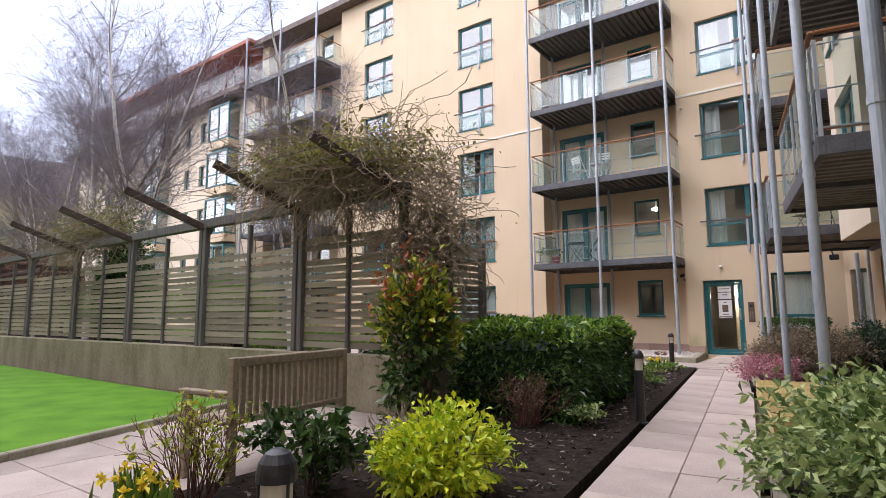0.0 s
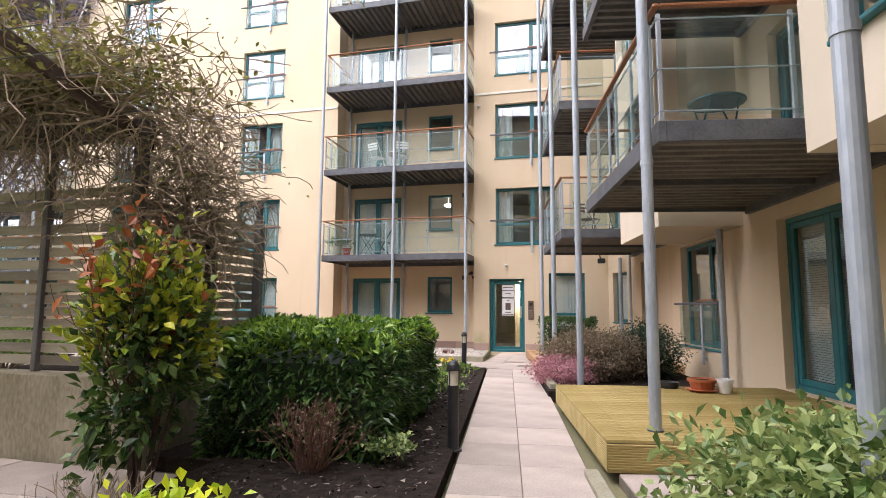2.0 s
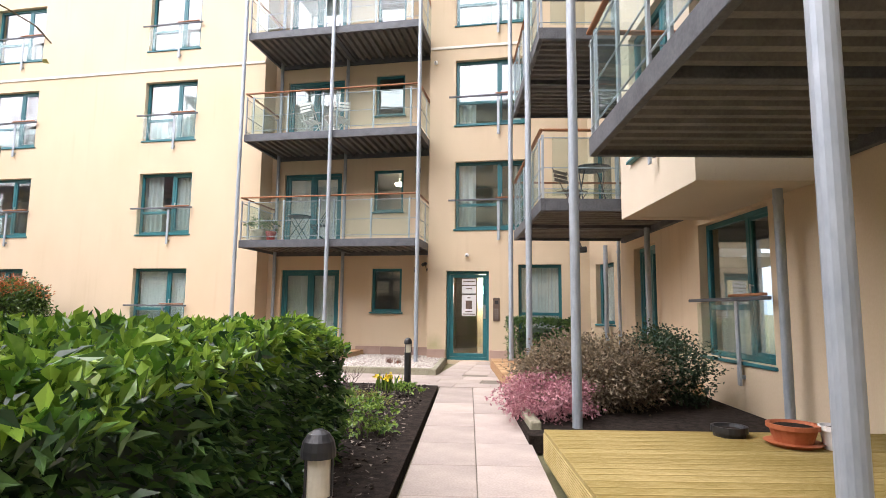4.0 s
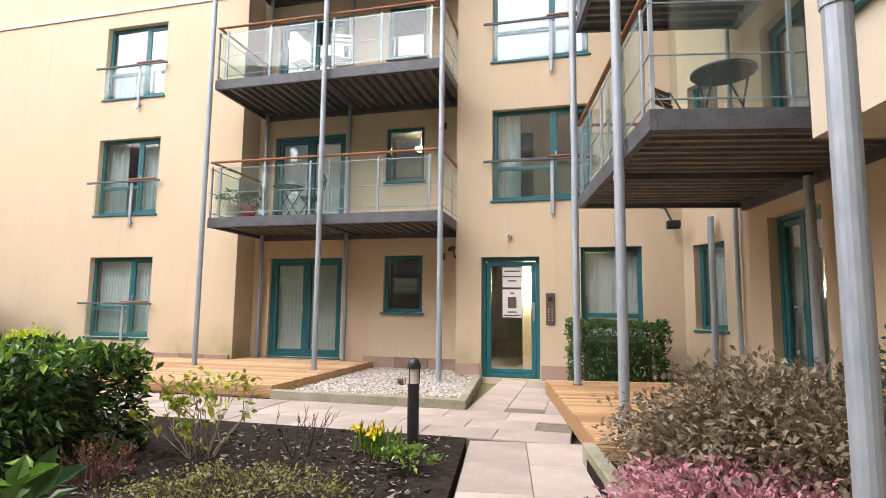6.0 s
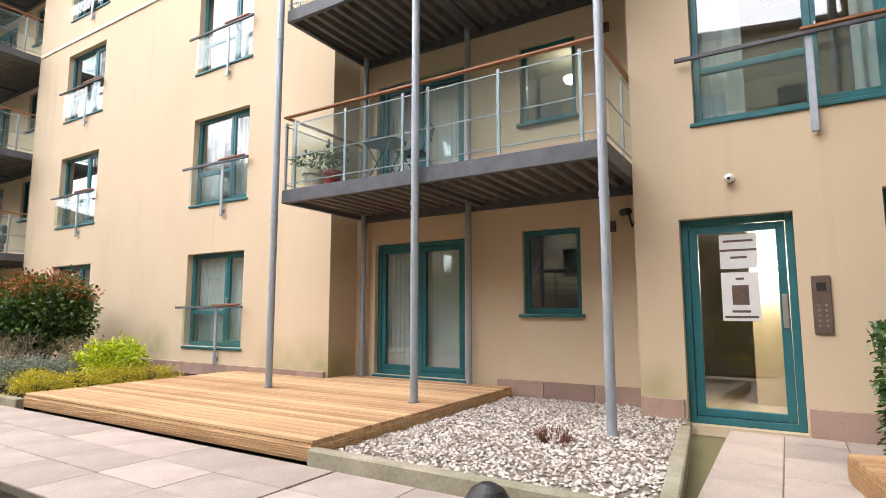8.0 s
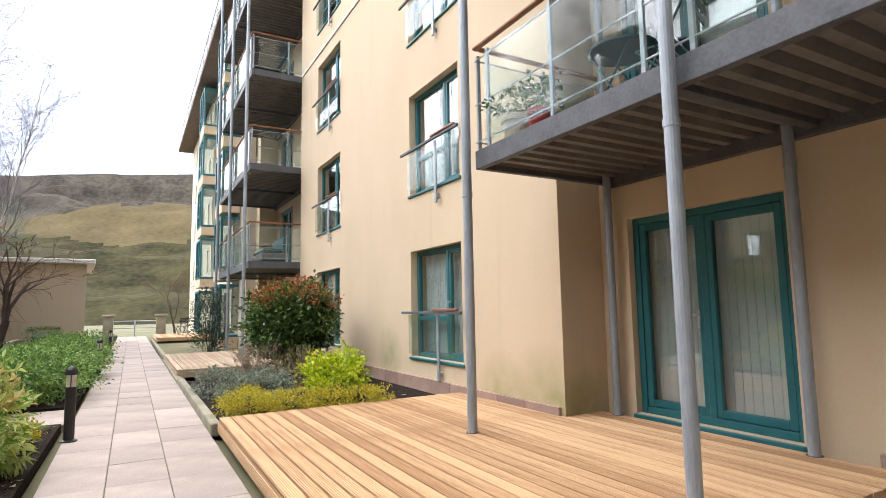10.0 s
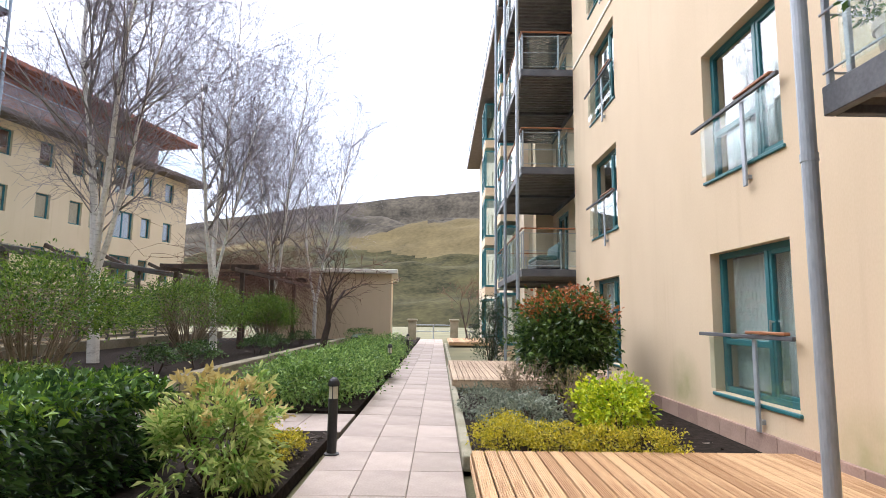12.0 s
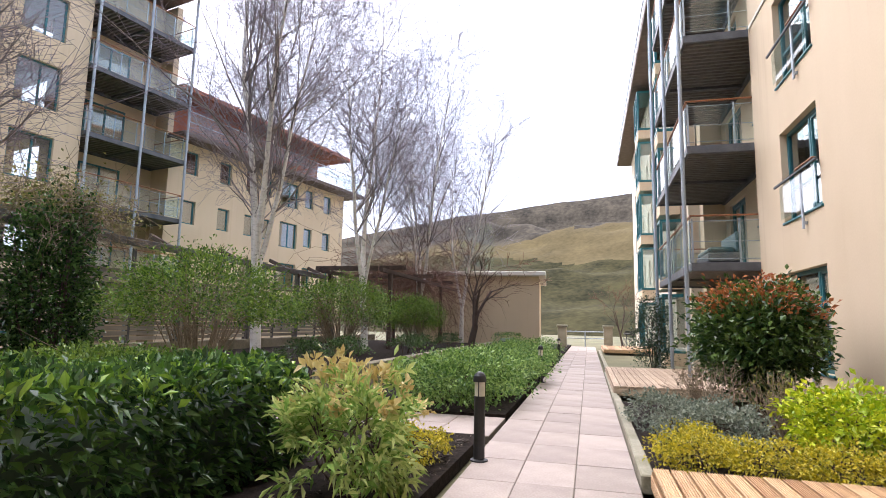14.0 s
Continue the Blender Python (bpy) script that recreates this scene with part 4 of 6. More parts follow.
for a, b in ((6.14, 3.7), (-0.3, -2.5), (-6.6, -9.0)):
    w = a - b
    wall("wall_bay", side(1.2, a), w, 2.56, TOP, [(0.5, w - 0.4, 0.56 + ST * k, 2.3 + ST * k) for k in range(1, 6)], M["render_pale"], 0.2, "pale rendered projecting bay")
    for x in (0.0, w - 0.2):
        o = part("wall_bay_side", boxes((x, x + 0.2, 0.201, 1.248, 2.56, TOP)), M["render_pale"])
        o.matrix_world = side(1.2, a)
        tagged(o, "pale rendered flank of the bay", "wall", kind="structure")
    o = part("ceiling_bay", boxes((0.2, w - 0.2, 0.2, 1.248, 2.565, 2.7)), M["render_pale"])
    o.matrix_world = side(1.2, a)
    tagged(o, "rendered underside of the bay", "ceiling", kind="structure")
    for k in range(1, 6):
        window(side(1.2, a, 0.56 + ST * k) @ pose(0.5, 0.08, 0), w - 0.9, 1.74, "pair", None, True)
for k in range(5):
    for a in (3.5, 10.05, -2.7):
        balcony(side(2.44, a, 2.93 + ST * k), 3.6, 2.36, group="side balconies")
for ly in (0.0, 3.85, 7.2, 9.9, -2.75, -6.2):
    m = side(0, ly)
    column(m.translation.x, m.translation.y, {0.0: 0.25, 7.2: 0.2, 9.9: 0.2}.get(ly, 0.05), TOP, 0.05)
for ly in (4.1, 8.1, 10.8, -0.2):
    m = side(2.25, ly)
    column(m.translation.x, m.translation.y, 0.1, 2.74, 0.05, "steel support post under the balcony")

# ---- opposite block beyond the garden ----
CM = pose(-19.5, -23.6, 0, 0, 0, 180 - 12)
blk = thing("apartment_building", CM, "cream apartment block with red penthouse across the garden", "building")
CW = []
SX, CS = 4.4, 2.45
for x in (5.3, 7.4, 9.2, 10.4, 14.0, 15.8):
    CW += [(x, x + 0.75, 0.85 + CS * k, 2.0 + CS * k) for k in range(4)]
CW += [(11.9, 13.4, 0.6 + CS * k, 2.1 + CS * k) for k in range(4)]
CW += [(x, x + 1.5, 0.6 + ST * k, 2.3 + ST * k) for x in (-2.6, -6.5, -10.5, -14.5, -18.5, -22.5, -26.5, -30.5) for k in range(5)]
cwall = wall("wall", pose(SX, 0, 0), 17.9 - SX, -0.1, 9.7, [(o[0] - SX, o[1] - SX, o[2], o[3]) for o in CW if o[0] > 0], M["render"])
cwall.parent = blk
del cwall["kind"], cwall["category"]
cw2 = wall("wall", pose(-34, -1.0, 0), 33.8, -0.1, 16.4, [(o[0] + 34, o[1] + 34, o[2], o[3]) for o in CW if o[0] < 0], M["render"])
cw2.parent = blk
del cw2["kind"], cw2["category"]
part("wall", boxes((-0.2, SX, 1.2, 1.5, -0.1, 16.4)), M["render"], blk)
for r in ((-0.5, -0.2, -0.69, 1.2, -0.1, 16.4), (SX, SX + 0.3, 0.301, 1.5, -0.1, 16.4), (17.6, 17.9, 0.301, 10, -0.1, 9.7), (SX + 0.3, 17.5, 4, 4.2, 0, 9.7), (-34, -0.5, 3, 3.2, 0, 16.4), (-34, -33.7, -0.69, 2.99, 0, 16.4)):
    part("wall", boxes(r), M["render"], blk)
for k in range(1, 6):
    part("floor_slab", boxes((-33.69, -0.51, -0.69, 2.99, ST * k - 0.25, ST * k)), M["room"], blk)
part("partition", boxes((-4.6, -4.5, -0.69, 2.99, 0, ST - 0.26), (-8.6, -8.5, -0.69, 2.99, 0, ST - 0.26)), M["room"], blk)
part("roof", boxes((SX + 0.01, 19.0, -0.9, 9, 9.702, 9.95), (-34.2, SX, -1.6, 9, 16.41, 16.7), bevel=0.03), M["fascia"], blk)
part("penthouse", boxes((SX + 0.4, 16.8, 1.5, 9, 9.96, 12.2)), M["roof_red"], blk, "red-brown clad penthouse")
part("penthouse_roof", boxes((SX + 0.2, 18.2, -0.3, 9, 12.21, 12.45), bevel=0.03), M["roof_red"], blk, "red-brown overhanging roof")
part("terrace_rail", boxes((SX + 0.2, 18.7, -0.82, -0.79, 10.95, 11.0), (SX + 0.2, 18.7, -0.82, -0.79, 10.45, 10.48)), M["steel"], blk)
part("terrace_glass", boxes((SX + 0.2, 18.7, -0.79, -0.785, 10.0, 10.9)), M["bal_glass"], blk).visible_shadow = False
for x0, x1, z0, z1 in CW:
    y = 0.12 if x0 > 0 else -0.88
    w, h = x1 - x0, z1 - z0
    wdw = part("window", frame_bars(w, h, [("v", w * 0.55, 0.06, h - 0.06)] if w > 1 else [], t=0.07), M["teal"], blk)
    wdw.location = (x0, y, z0)
    part("pane", boxes((0.05, w - 0.05, 0.03, 0.036, 0.05, h - 0.05)), M["glass"], wdw).visible_shadow = False
for k in range(5):
    b = balcony(CM @ pose(-0.2, 1.15, 2.93 + ST * k), 4.6, 2.35, group="balconies across the garden")
    w = part("balcony_door", frame_bars(1.8, 2.1, [("v", 0.9, 0.07, 2.03)]), M["teal"], blk)
    w.location = (1.0, 1.1, 0.2 + ST * k)
    part("pane", boxes((0.06, 1.74, 0.03, 0.036, 0.06, 2.04)), M["glass"], w).visible_shadow = False
for x in (-0.1, 2.1, 4.3):
    p = CM @ Vector((x, -1.27, 0))
    column(p.x, p.y, 0, 16.4, 0.055)

# ---- garden pavilion at the end of the walk ----
pav = thing("garden_store", pose(-30.5, -8.4, 0, 0, 0, 4), "small cream rendered store with a flat metal roof", "outbuilding")
part("wall", boxes((-3, 3, -2.9, 2.4, -0.1, 3.4)), M["render"], pav)
part("roof", boxes((-3.3, 3.4, -3.2, 2.7, 3.41, 3.6), bevel=0.03), M["string"], pav, "pale thin flat roof")
gl = part("rooflight", boxes((-1.0, 0.8, -1.6, 0.0, 3.61, 6.2)), M["bal_glass"], pav, "tall glazed rooflight")


# ---- decks ----
def deck(name, m, w, d, h, material, label, board=0.125, along="x", fascia=True):
    """Deck with its top at z h; x 0..w, y 0..d. Every board is a piece of its own."""
    e = thing(name, m, label, "deck")
    part("frame", boxes((0.02, w - 0.02, 0.02, d - 0.02, 0, h - 0.09)), M["twig_dark"], e)
    n = int((d if along == "x" else w) / board)
    step = (d if along == "x" else w) / n
    bm = bmesh.new()
    L = w if along == "x" else d
    prof = [(0.0, h - 0.028), (0.0, h - 0.003), (0.004, h)]
    gw = (step - 0.022) / 6
    for i in range(6):
        a = 0.004 + i * gw
        prof += [(a + gw * 0.12, h), (a + gw * 0.3, h - 0.007), (a + gw * 0.7, h - 0.007), (a + gw * 0.88, h)]
    prof += [(step - 0.016, h - 0.004), (step - 0.016, h - 0.028)]
    A = [bm.verts.new((-0.015, y, z)) for y, z in prof]
    B = [bm.verts.new((L + 0.015, y, z)) for y, z in prof]
    for i in range(len(prof) - 1):
        bm.faces.new((A[i], A[i + 1], B[i + 1], B[i]))
    bm.faces.new(A)
    bm.faces.new(B[::-1])
    first = part("board", bm, material, e)
    for i in range(n):
        o = first if i == 0 else new("board", first.data)
        o.parent = e
        o.matrix_basis = pose(0, i * step, random.uniform(-0.0015, 0.0015)) if along == "x" else pose(w - i * step, 0, random.uniform(-0.0015, 0.0015), 0, 0, 90)
    if fascia:
        prof = [(0.0, 0.0)]
        z = 0.02
        while z < h - 0.05:
            prof += [(0.0, z), (-0.007, z + 0.003), (-0.007, z + 0.013), (0.0, z + 0.016)]
            z += 0.02
        prof += [(0.0, h - 0.031)]
        for p0, p1, out in (((-0.012, -0.012), (w + 0.012, -0.012), (0, 1)), ((-0.012, d), (-0.012, -0.012), (1, 0)), ((w + 0.012, -0.012), (w + 0.012, d), (-1, 0))):
            vs = []
            for o, z in prof:
                vs += [(p0[0] + out[0] * o, p0[1] + out[1] * o, z), (p1[0] + out[0] * o, p1[1] + out[1] * o, z)]
            n0 = len(vs)
            vs += [(p0[0] + out[0] * 0.011, p0[1] + out[1] * 0.011, z) for z in (0.0, h - 0.031)] + [(p1[0] + out[0] * 0.011, p1[1] + out[1] * 0.011, z) for z in (0.0, h - 0.031)]
            fs = [(2 * i, 2 * i + 1, 2 * i + 3, 2 * i + 2) for i in range(len(prof) - 1)] + [(n0, n0 + 2, n0 + 3, n0 + 1)]
            mesh_object("fascia_board", vs, fs, material, e, "grooved timber edge board")
    return e


deck("timber_deck", pose(-7.35, -3.22, 0), 5.02, 3.8, 0.17, M["deck"], "orange grooved timber deck in front of patio doors")
deck("timber_deck", pose(-18.6, -3.25, 0), 5.1, 3.4, 0.17, M["deck_pale"], "pale grooved timber deck under balconies")
deck("timber_deck", pose(-36.0, -3.0, 0), 5.6, 2.5, 0.17, M["deck"], "distant timber deck beside the path")
deck("timber_deck", side(-0.47, -0.35, 0, 0), 2.88, 3.3, 0.25, M["deck_old"], "yellowed grooved timber deck with algae", along="x")
deck("timber_deck", side(-0.38, 6.5, 0, 0), 2.80, 3.9, 0.20, M["deck"], "timber deck beside the entrance")
# kerbs round the beds
def kerb(p, q, h=0.16, t=0.11, z0=-0.05, material="kerb", label="mossy concrete kerb edging"):
    p, q = Vector((*p, 0)), Vector((*q, 0))
    L = (q - p).length
    e = part("kerb", boxes((0, L, -t / 2, t / 2, z0, h), bevel=0.012), M[material])
    e.matrix_world = pose(p.x, p.y, 0, 0, 0, math.degrees(math.atan2(q.y - p.y, q.x - p.x)))
    return tagged(e, label, "kerb", kind="structure")


kerb((-2.30, -3.25), (0.42, -3.25), 0.12)
kerb((0.36, -3.19), (0.10, -0.75), 0.12)
kerb((-12.6, -3.25), (-7.42, -3.25), 0.10)
kerb((-18.3, -3.25), (-12.7, -3.25), 0.04)
kerb((-31.0, -3.2), (-18.4, -3.2), 0.10)
kerb((2.36, -8.2), (1.88, -5.35), 0.16)
kerb((3.05, -13.6), (2.86, -12.35), 0.05)
kerb((-1.75, -18.6), (-2.2, -16.6), 0.07, 0.08)
kerb((-2.2, -16.6), (-3.2, -13.75), 0.07, 0.08)
tagged(part("retaining_wall", boxes((-26.0, -10.4, -7.75, -7.52, -0.1, 0.50), bevel=0.015), M["wall_old"]), "low green-stained concrete retaining wall", "wall", kind="structure")
flat("soil_bed", [(-26, -13.0), (-10.4, -13.0), (-10.4, -7.75), (-26, -7.75)], 0.44, M["soil"], "raised planting bed behind the low wall", "soil", 0.5)
planter = thing("timber_planter", pose(3.1, -13.75, 0, 0, 0, 8), "low weathered timber edged planter with shrubs", "planter")
part("side_board", boxes((0, 0.06, -5.0, 0.0, -0.05, 0.26), bevel=0.01), M["old_wood"], planter)
part("end_board", boxes((0.062, 2.4, -0.06, 0.0, -0.05, 0.26), bevel=0.01), M["old_wood"], planter)


# ---- plinth stones along the main front ----
def plinth(x0, x1, y, z1=0.26):
    bm = bmesh.new()
    box(bm, 0, 0.595, 0, 0.045, -0.05, z1, bevel=0.006)
    first = part("plinth_stone", bm, M["plinth"])
    e = thing("plinth", pose(x0, y - 0.045, 0), "reddish sandstone plinth course at the wall foot", "plinth", kind="structure")
    n = max(1, round((x1 - x0) / 0.6))
    for i in range(n):
        o = first if i == 0 else new("plinth_stone", first.data)
        o.parent = e
        o.matrix_basis = Matrix.Translation(((x1 - x0) / n * i, 0, 0)) @ Matrix.Diagonal(((x1 - x0) / n / 0.6, 1, 1, 1))


plinth(-16.0, -5.25, -0.003)
plinth(-2.55, -0.47, 0.647)
plinth(-0.45, 0.0, -0.003)
plinth(1.12, 3.5, -0.003)


# ---- entrance door, intercom, small fixtures ----
counter["door"] += 1
d = thing("door_%d" % counter["door"], pose(0.02, 0.12, 0), "teal framed glazed entrance door with paper notices", "door", kind="structure")
part("door_frame", frame_bars(1.08, 2.22, [], t=0.075, d=0.10), M["teal"], d)
lf = part("leaf", frame_bars(0.92, 2.06, [], t=0.085, d=0.06), M["teal"], d)
lf.location = (0.08, 0.015, 0.08)
part("pane", boxes((0.07, 0.85, 0.028, 0.034, 0.07, 1.99)), M["glass"], lf).visible_shadow = False
part("lock_plate", boxes((0.855, 0.905, -0.012, -0.001, 0.95, 1.30), bevel=0.004), M["chrome"], lf)
for z0, z1, rows in ((1.58, 1.95, ((1.88, 0.36), (1.78, 0.44), (1.70, 0.20))), (1.02, 1.54, ((1.47, 0.10), (1.12, 0.22), (1.06, 0.40)))):
    nt = part("notice", boxes((0.30, 0.66, 0.020, 0.024, z0, z1)), M["white"], lf, "white paper notice")
    bm = bmesh.new()
    for z, w in rows:
        box(bm, 0.48 - w * 0.4, 0.48 + w * 0.4, 0.0185, 0.0195, z - 0.012, z + 0.012)
    if z1 < 1.56:
        box(bm, 0.40, 0.56, 0.0185, 0.0195, 1.19, 1.40)
    part("print", bm, M["bronze"], nt)
lamp = thing("lobby_lamp", pose(0.80, 1.63, 1.80), "round glowing wall lamp inside the lobby", "lamp")
glow = bpy.data.materials.new("lamp_glow")
glow.use_nodes = True
glow.node_tree.nodes["Principled BSDF"].inputs["Emission Color"].default_value = (1, 0.86, 0.62, 1)
glow.node_tree.nodes["Principled BSDF"].inputs["Emission Strength"].default_value = 60
part("shade", lathe(bmesh.new(), [(0.02, -0.12), (0.10, -0.08), (0.13, 0), (0.10, 0.08), (0.02, 0.12)], 16), glow, lamp)
part("mount", rods(((0, 0.05, 0), (0, 0.16, 0), 0.06)), M["white"], lamp)
lobw = part("wall_lobby", boxes((-0.42, -0.40, 0.31, 4.4, 0, 2.6), (2.3, 2.35, 0.31, 4.4, 0, 2.6), (0.60, 2.3, 1.80, 1.85, 0, 2.6)), M["render_pale"])
tagged(lobw, "pale lobby walls behind the entrance", "wall", kind="structure")
lob = part("lobby_floor", boxes((-0.42, 3.0, 0.31, 4.49, -0.02, 0.005)), M["slab"])
tagged(lob, "pale tiled lobby floor behind the entrance", "floor", kind="structure")
it = part("intercom_panel", boxes((1.21, 1.37, -0.03, -0.002, 0.98, 1.55), bevel=0.008), M["bronze"])
tagged(it, "brown metal intercom panel beside the entrance", "intercom")
bm = bmesh.new()
for i in range(5):
    for j in range(2):
        rod(bm, (1.26 + 0.06 * j, -0.036, 1.06 + 0.05 * i), (1.26 + 0.06 * j, -0.029, 1.06 + 0.05 * i), 0.012, 8)
part("button", bm, M["chrome"], it)
part("speaker_grille", boxes((1.25, 1.33, -0.034, -0.029, 1.40, 1.48)), M["black"], it)


def dome_camera(x, y, z):
    e = thing("security_camera", pose(x, y, z), "small white dome security camera on the wall", "camera")
    part("mount", rods(((0, 0, 0), (0, -0.05, 0), 0.05), n=16), M["white"], e)
    bm = bmesh.new()
    bmesh.ops.create_uvsphere(bm, u_segments=16, v_segments=10, radius=0.045, matrix=Matrix.Translation((0, -0.07, -0.01)))
    part("dome", bm, M["white"], e)
    part("camera_lens", rods(((0, -0.10, -0.015), (0, -0.118, -0.02), 0.016), n=12), M["black"], e)


dome_camera(0.55, -0.003, 2.62)
dome_camera(-0.3, -0.003, 7.75)
for x, y, z in ((-0.9, 0.645, 2.3), (-0.9, 0.645, 2.3 + ST)):
    tagged(part("wall_vent", boxes((x - 0.07, x + 0.07, y - 0.03, y, z - 0.07, z + 0.07), (x - 0.06, x + 0.06, y - 0.035, y - 0.031, z - 0.02, z + 0.02), bevel=0.004), M["fascia"]), "small brown wall vent", "vent")
fl = thing("floodlight", pose(3.25, -0.003, 2.75), "dark wall lamp on a slanting bracket", "lamp")
part("arm", rods(((0, 0, 0.35), (0.1, -0.25, 0), 0.02)), M["black"], fl)
part("head", boxes((0.0, 0.22, -0.36, -0.20, -0.12, 0.02), bevel=0.02), M["black"], fl)
part("plate", boxes((-0.06, 0.06, -0.02, 0, 0.28, 0.42)), M["black"], fl)
hc = thing("security_camera", pose(-0.62, 0.45, 2.45), "hooded bullet camera under the balcony", "camera")
part("camera_body", rods(((0, 0, 0), (-0.02, -0.22, -0.05), 0.045), n=12), M["black"], hc)
part("cable", rods(((0, 0, -0.04), (0.03, 0.03, -0.2), 0.012), ((0.03, 0.03, -0.2), (0.08, 0.0, -0.1), 0.012), n=6), M["black"], hc)
part("bracket", rods(((0, 0, 0), (0.14, 0.02, 0.03), 0.015), n=6), M["white"], hc)
# rainwater pipes
def pipe(x, y, z0, z1, r=0.035):
    bm = rods(((x, y, z0), (x, y, z1), r), n=10)
    o = part("rainwater_pipe", bm, M["steel"])
    z = z0 + 0.6
    while z < z1:
        part("pipe_clip", rods(((x, y, z), (x, y, z + 0.06), r * 1.25), n=10), M["steel"], o)
        z += 1.8
    tagged(o, "slim grey rainwater pipe on the wall", "pipe")


m = side(2.37, 10.2)
pipe(m.translation.x, m.translation.y, 0.1, TOP)


# ---- bollard lights ----
def bollard(x, y):
    e = thing("bollard_light", pose(x, y, 0), "black bollard light with frosted lens and domed cap", "bollard", "bollard lights")
    part("foot", lathe(bmesh.new(), [(0.082, 0.0), (0.082, 0.012), (0.06, 0.02)], 20), M["black"], e)
    part("post", lathe(bmesh.new(), [(0.052, 0.015), (0.052, 0.58)], 20), M["black"], e)
    part("lens", lathe(bmesh.new(), [(0.048, 0.58), (0.048, 0.71)], 20), M["lens"], e, "frosted cream lens")
    bm = bmesh.new()
    for i in range(3):
        a = i * 2.094
        rod(bm, (0.053 * math.cos(a), 0.053 * math.sin(a), 0.58), (0.053 * math.cos(a), 0.053 * math.sin(a), 0.72), 0.005, 6)
    part("guard", bm, M["black"], e)
    part("cap", lathe(bmesh.new(), [(0.062, 0.71), (0.062, 0.735), (0.055, 0.765), (0.038, 0.79), (0.015, 0.803)], 20), M["black"], e)
    return e


b0 = bollard(1.66, -11.9)
for x, y in ((0.38, -5.40), (-7.85, -4.68), (-15.2, -4.72), (2.22, -17.22), (-23.0, -4.72)):
    copy_thing(b0, pose(x, y, 0))


# ---- bench ----
def bench(m):
    e = thing("garden_bench", m, "weathered slatted teak garden bench", "bench")
    L = 1.25
    for y in (0.0, L):
        part("back_leg", boxes((-0.03, 0.03, y - 0.03, y + 0.03, 0, 0.9), bevel=0.006), M["bench_wood"], e)
        part("front_leg", boxes((-0.52, -0.46, y - 0.03, y + 0.03, 0, 0.62), bevel=0.006), M["bench_wood"], e)
        part("armrest", boxes((-0.56, -0.031, y - 0.04, y + 0.04, 0.621, 0.655), bevel=0.008), M["bench_wood"], e)
    part("top_rail", boxes((-0.025, 0.025, 0.031, L - 0.031, 0.83, 0.90), bevel=0.008), M["bench_wood"], e)
    part("lower_rail", boxes((-0.02, 0.02, 0.031, L - 0.031, 0.42, 0.47), bevel=0.006), M["bench_wood"], e)
    for i in range(17):
        y = 0.09 + (L - 0.18) * i / 16
        part("back_slat", boxes((-0.01, 0.01, y - 0.02, y + 0.02, 0.4705, 0.8295)), M["bench_wood"], e)
    for i in range(5):
        x = -0.10 - i * 0.088
        part("seat_slat", boxes((x - 0.035, x + 0.035, -0.028, L + 0.028, 0.415, 0.44), bevel=0.005), M["bench_wood"], e)
    part("seat_rail", boxes((-0.455, -0.035, 0.6, 0.65, 0.35, 0.414)), M["bench_wood"], e)


bench(pose(0.0, -15.92, 0, 0, 0, 8))


# ---- pergola screen on its low wall ----
lw = tagged(part("low_wall", boxes((-26, -0.75, -13.13, -12.88, -0.1, 0.70), (-1.0, -0.75, -12.879, -11.0, -0.1, 0.70), bevel=0.012), M["wall_old"]), "low stained concrete garden wall", "wall", kind="structure")
PX = [-0.88, -2.86, -5.45, -8.10, -10.80, -13.7, -16.4, -19.1, -21.8]
pg = thing("pergola_screen", pose(0, -13.0, 0), "grey timber pergola screen with slatted panels", "pergola")
slat_mesh = {}
for i, x in enumerate(PX):
    for dx in ((-0.09, 0.03) if i else (0.0,)):
        part("post", boxes((x + dx - 0.045, x + dx + 0.045, -0.05, 0.05, 0.70, 2.74), bevel=0.008), M["post_grey"], pg)
    bm = bmesh.new()
    box(bm, -0.035, 0.035, -1.4, 0.12, -0.06, 0.06, bevel=0.008)
    br = part("raking_brace", bm, M["twig_dark"], pg, "dark raking brace")
    br.matrix_basis = pose(x, 0.0, 2.74, -22, 0, -14)
    if i + 1 < len(PX):
        x2 = PX[i + 1]
        mid = (x + x2) / 2
        part("post", boxes((mid - 0.03, mid + 0.03, -0.02, 0.05, 0.705, 2.68), bevel=0.006), M["post_grey"], pg)
        for a, b in ((x2 + 0.08, mid - 0.032), (mid + 0.032, x - 0.14 if i else x - 0.05)):
            for j in range(15):
                z = 0.76 + j * 0.106
                if j > 11 and (i * 7 + j) % 3 == 0:
                    continue
                key = round(b - a, 2)
                if key not in slat_mesh:
                    bm = boxes((0, b - a, -0.010, 0.010, 0, 0.080))
                    o = part("slat", bm, M["old_wood"], pg)
                    slat_mesh[key] = o.data
                else:
                    o = new("slat", slat_mesh[key])
                    o.parent = pg
                o.matrix_basis = pose(a, 0.03 + random.uniform(-0.004, 0.004), z, 0, random.uniform(-0.4, 0.4), 0)
part("top_beam", boxes((-22, -0.8, -0.06, 0.06, 2.741, 2.90), bevel=0.01), M["post_grey"], pg)
wr = bmesh.new()
for j in range(5):
    rod(wr, (-22, -0.25 - 0.24 * j, 2.88 + 0.06 * j), (-0.6, -0.25 - 0.24 * j, 2.88 + 0.06 * j), 0.005, 5)
part("training_wire", wr, M["dark_steel"], pg)
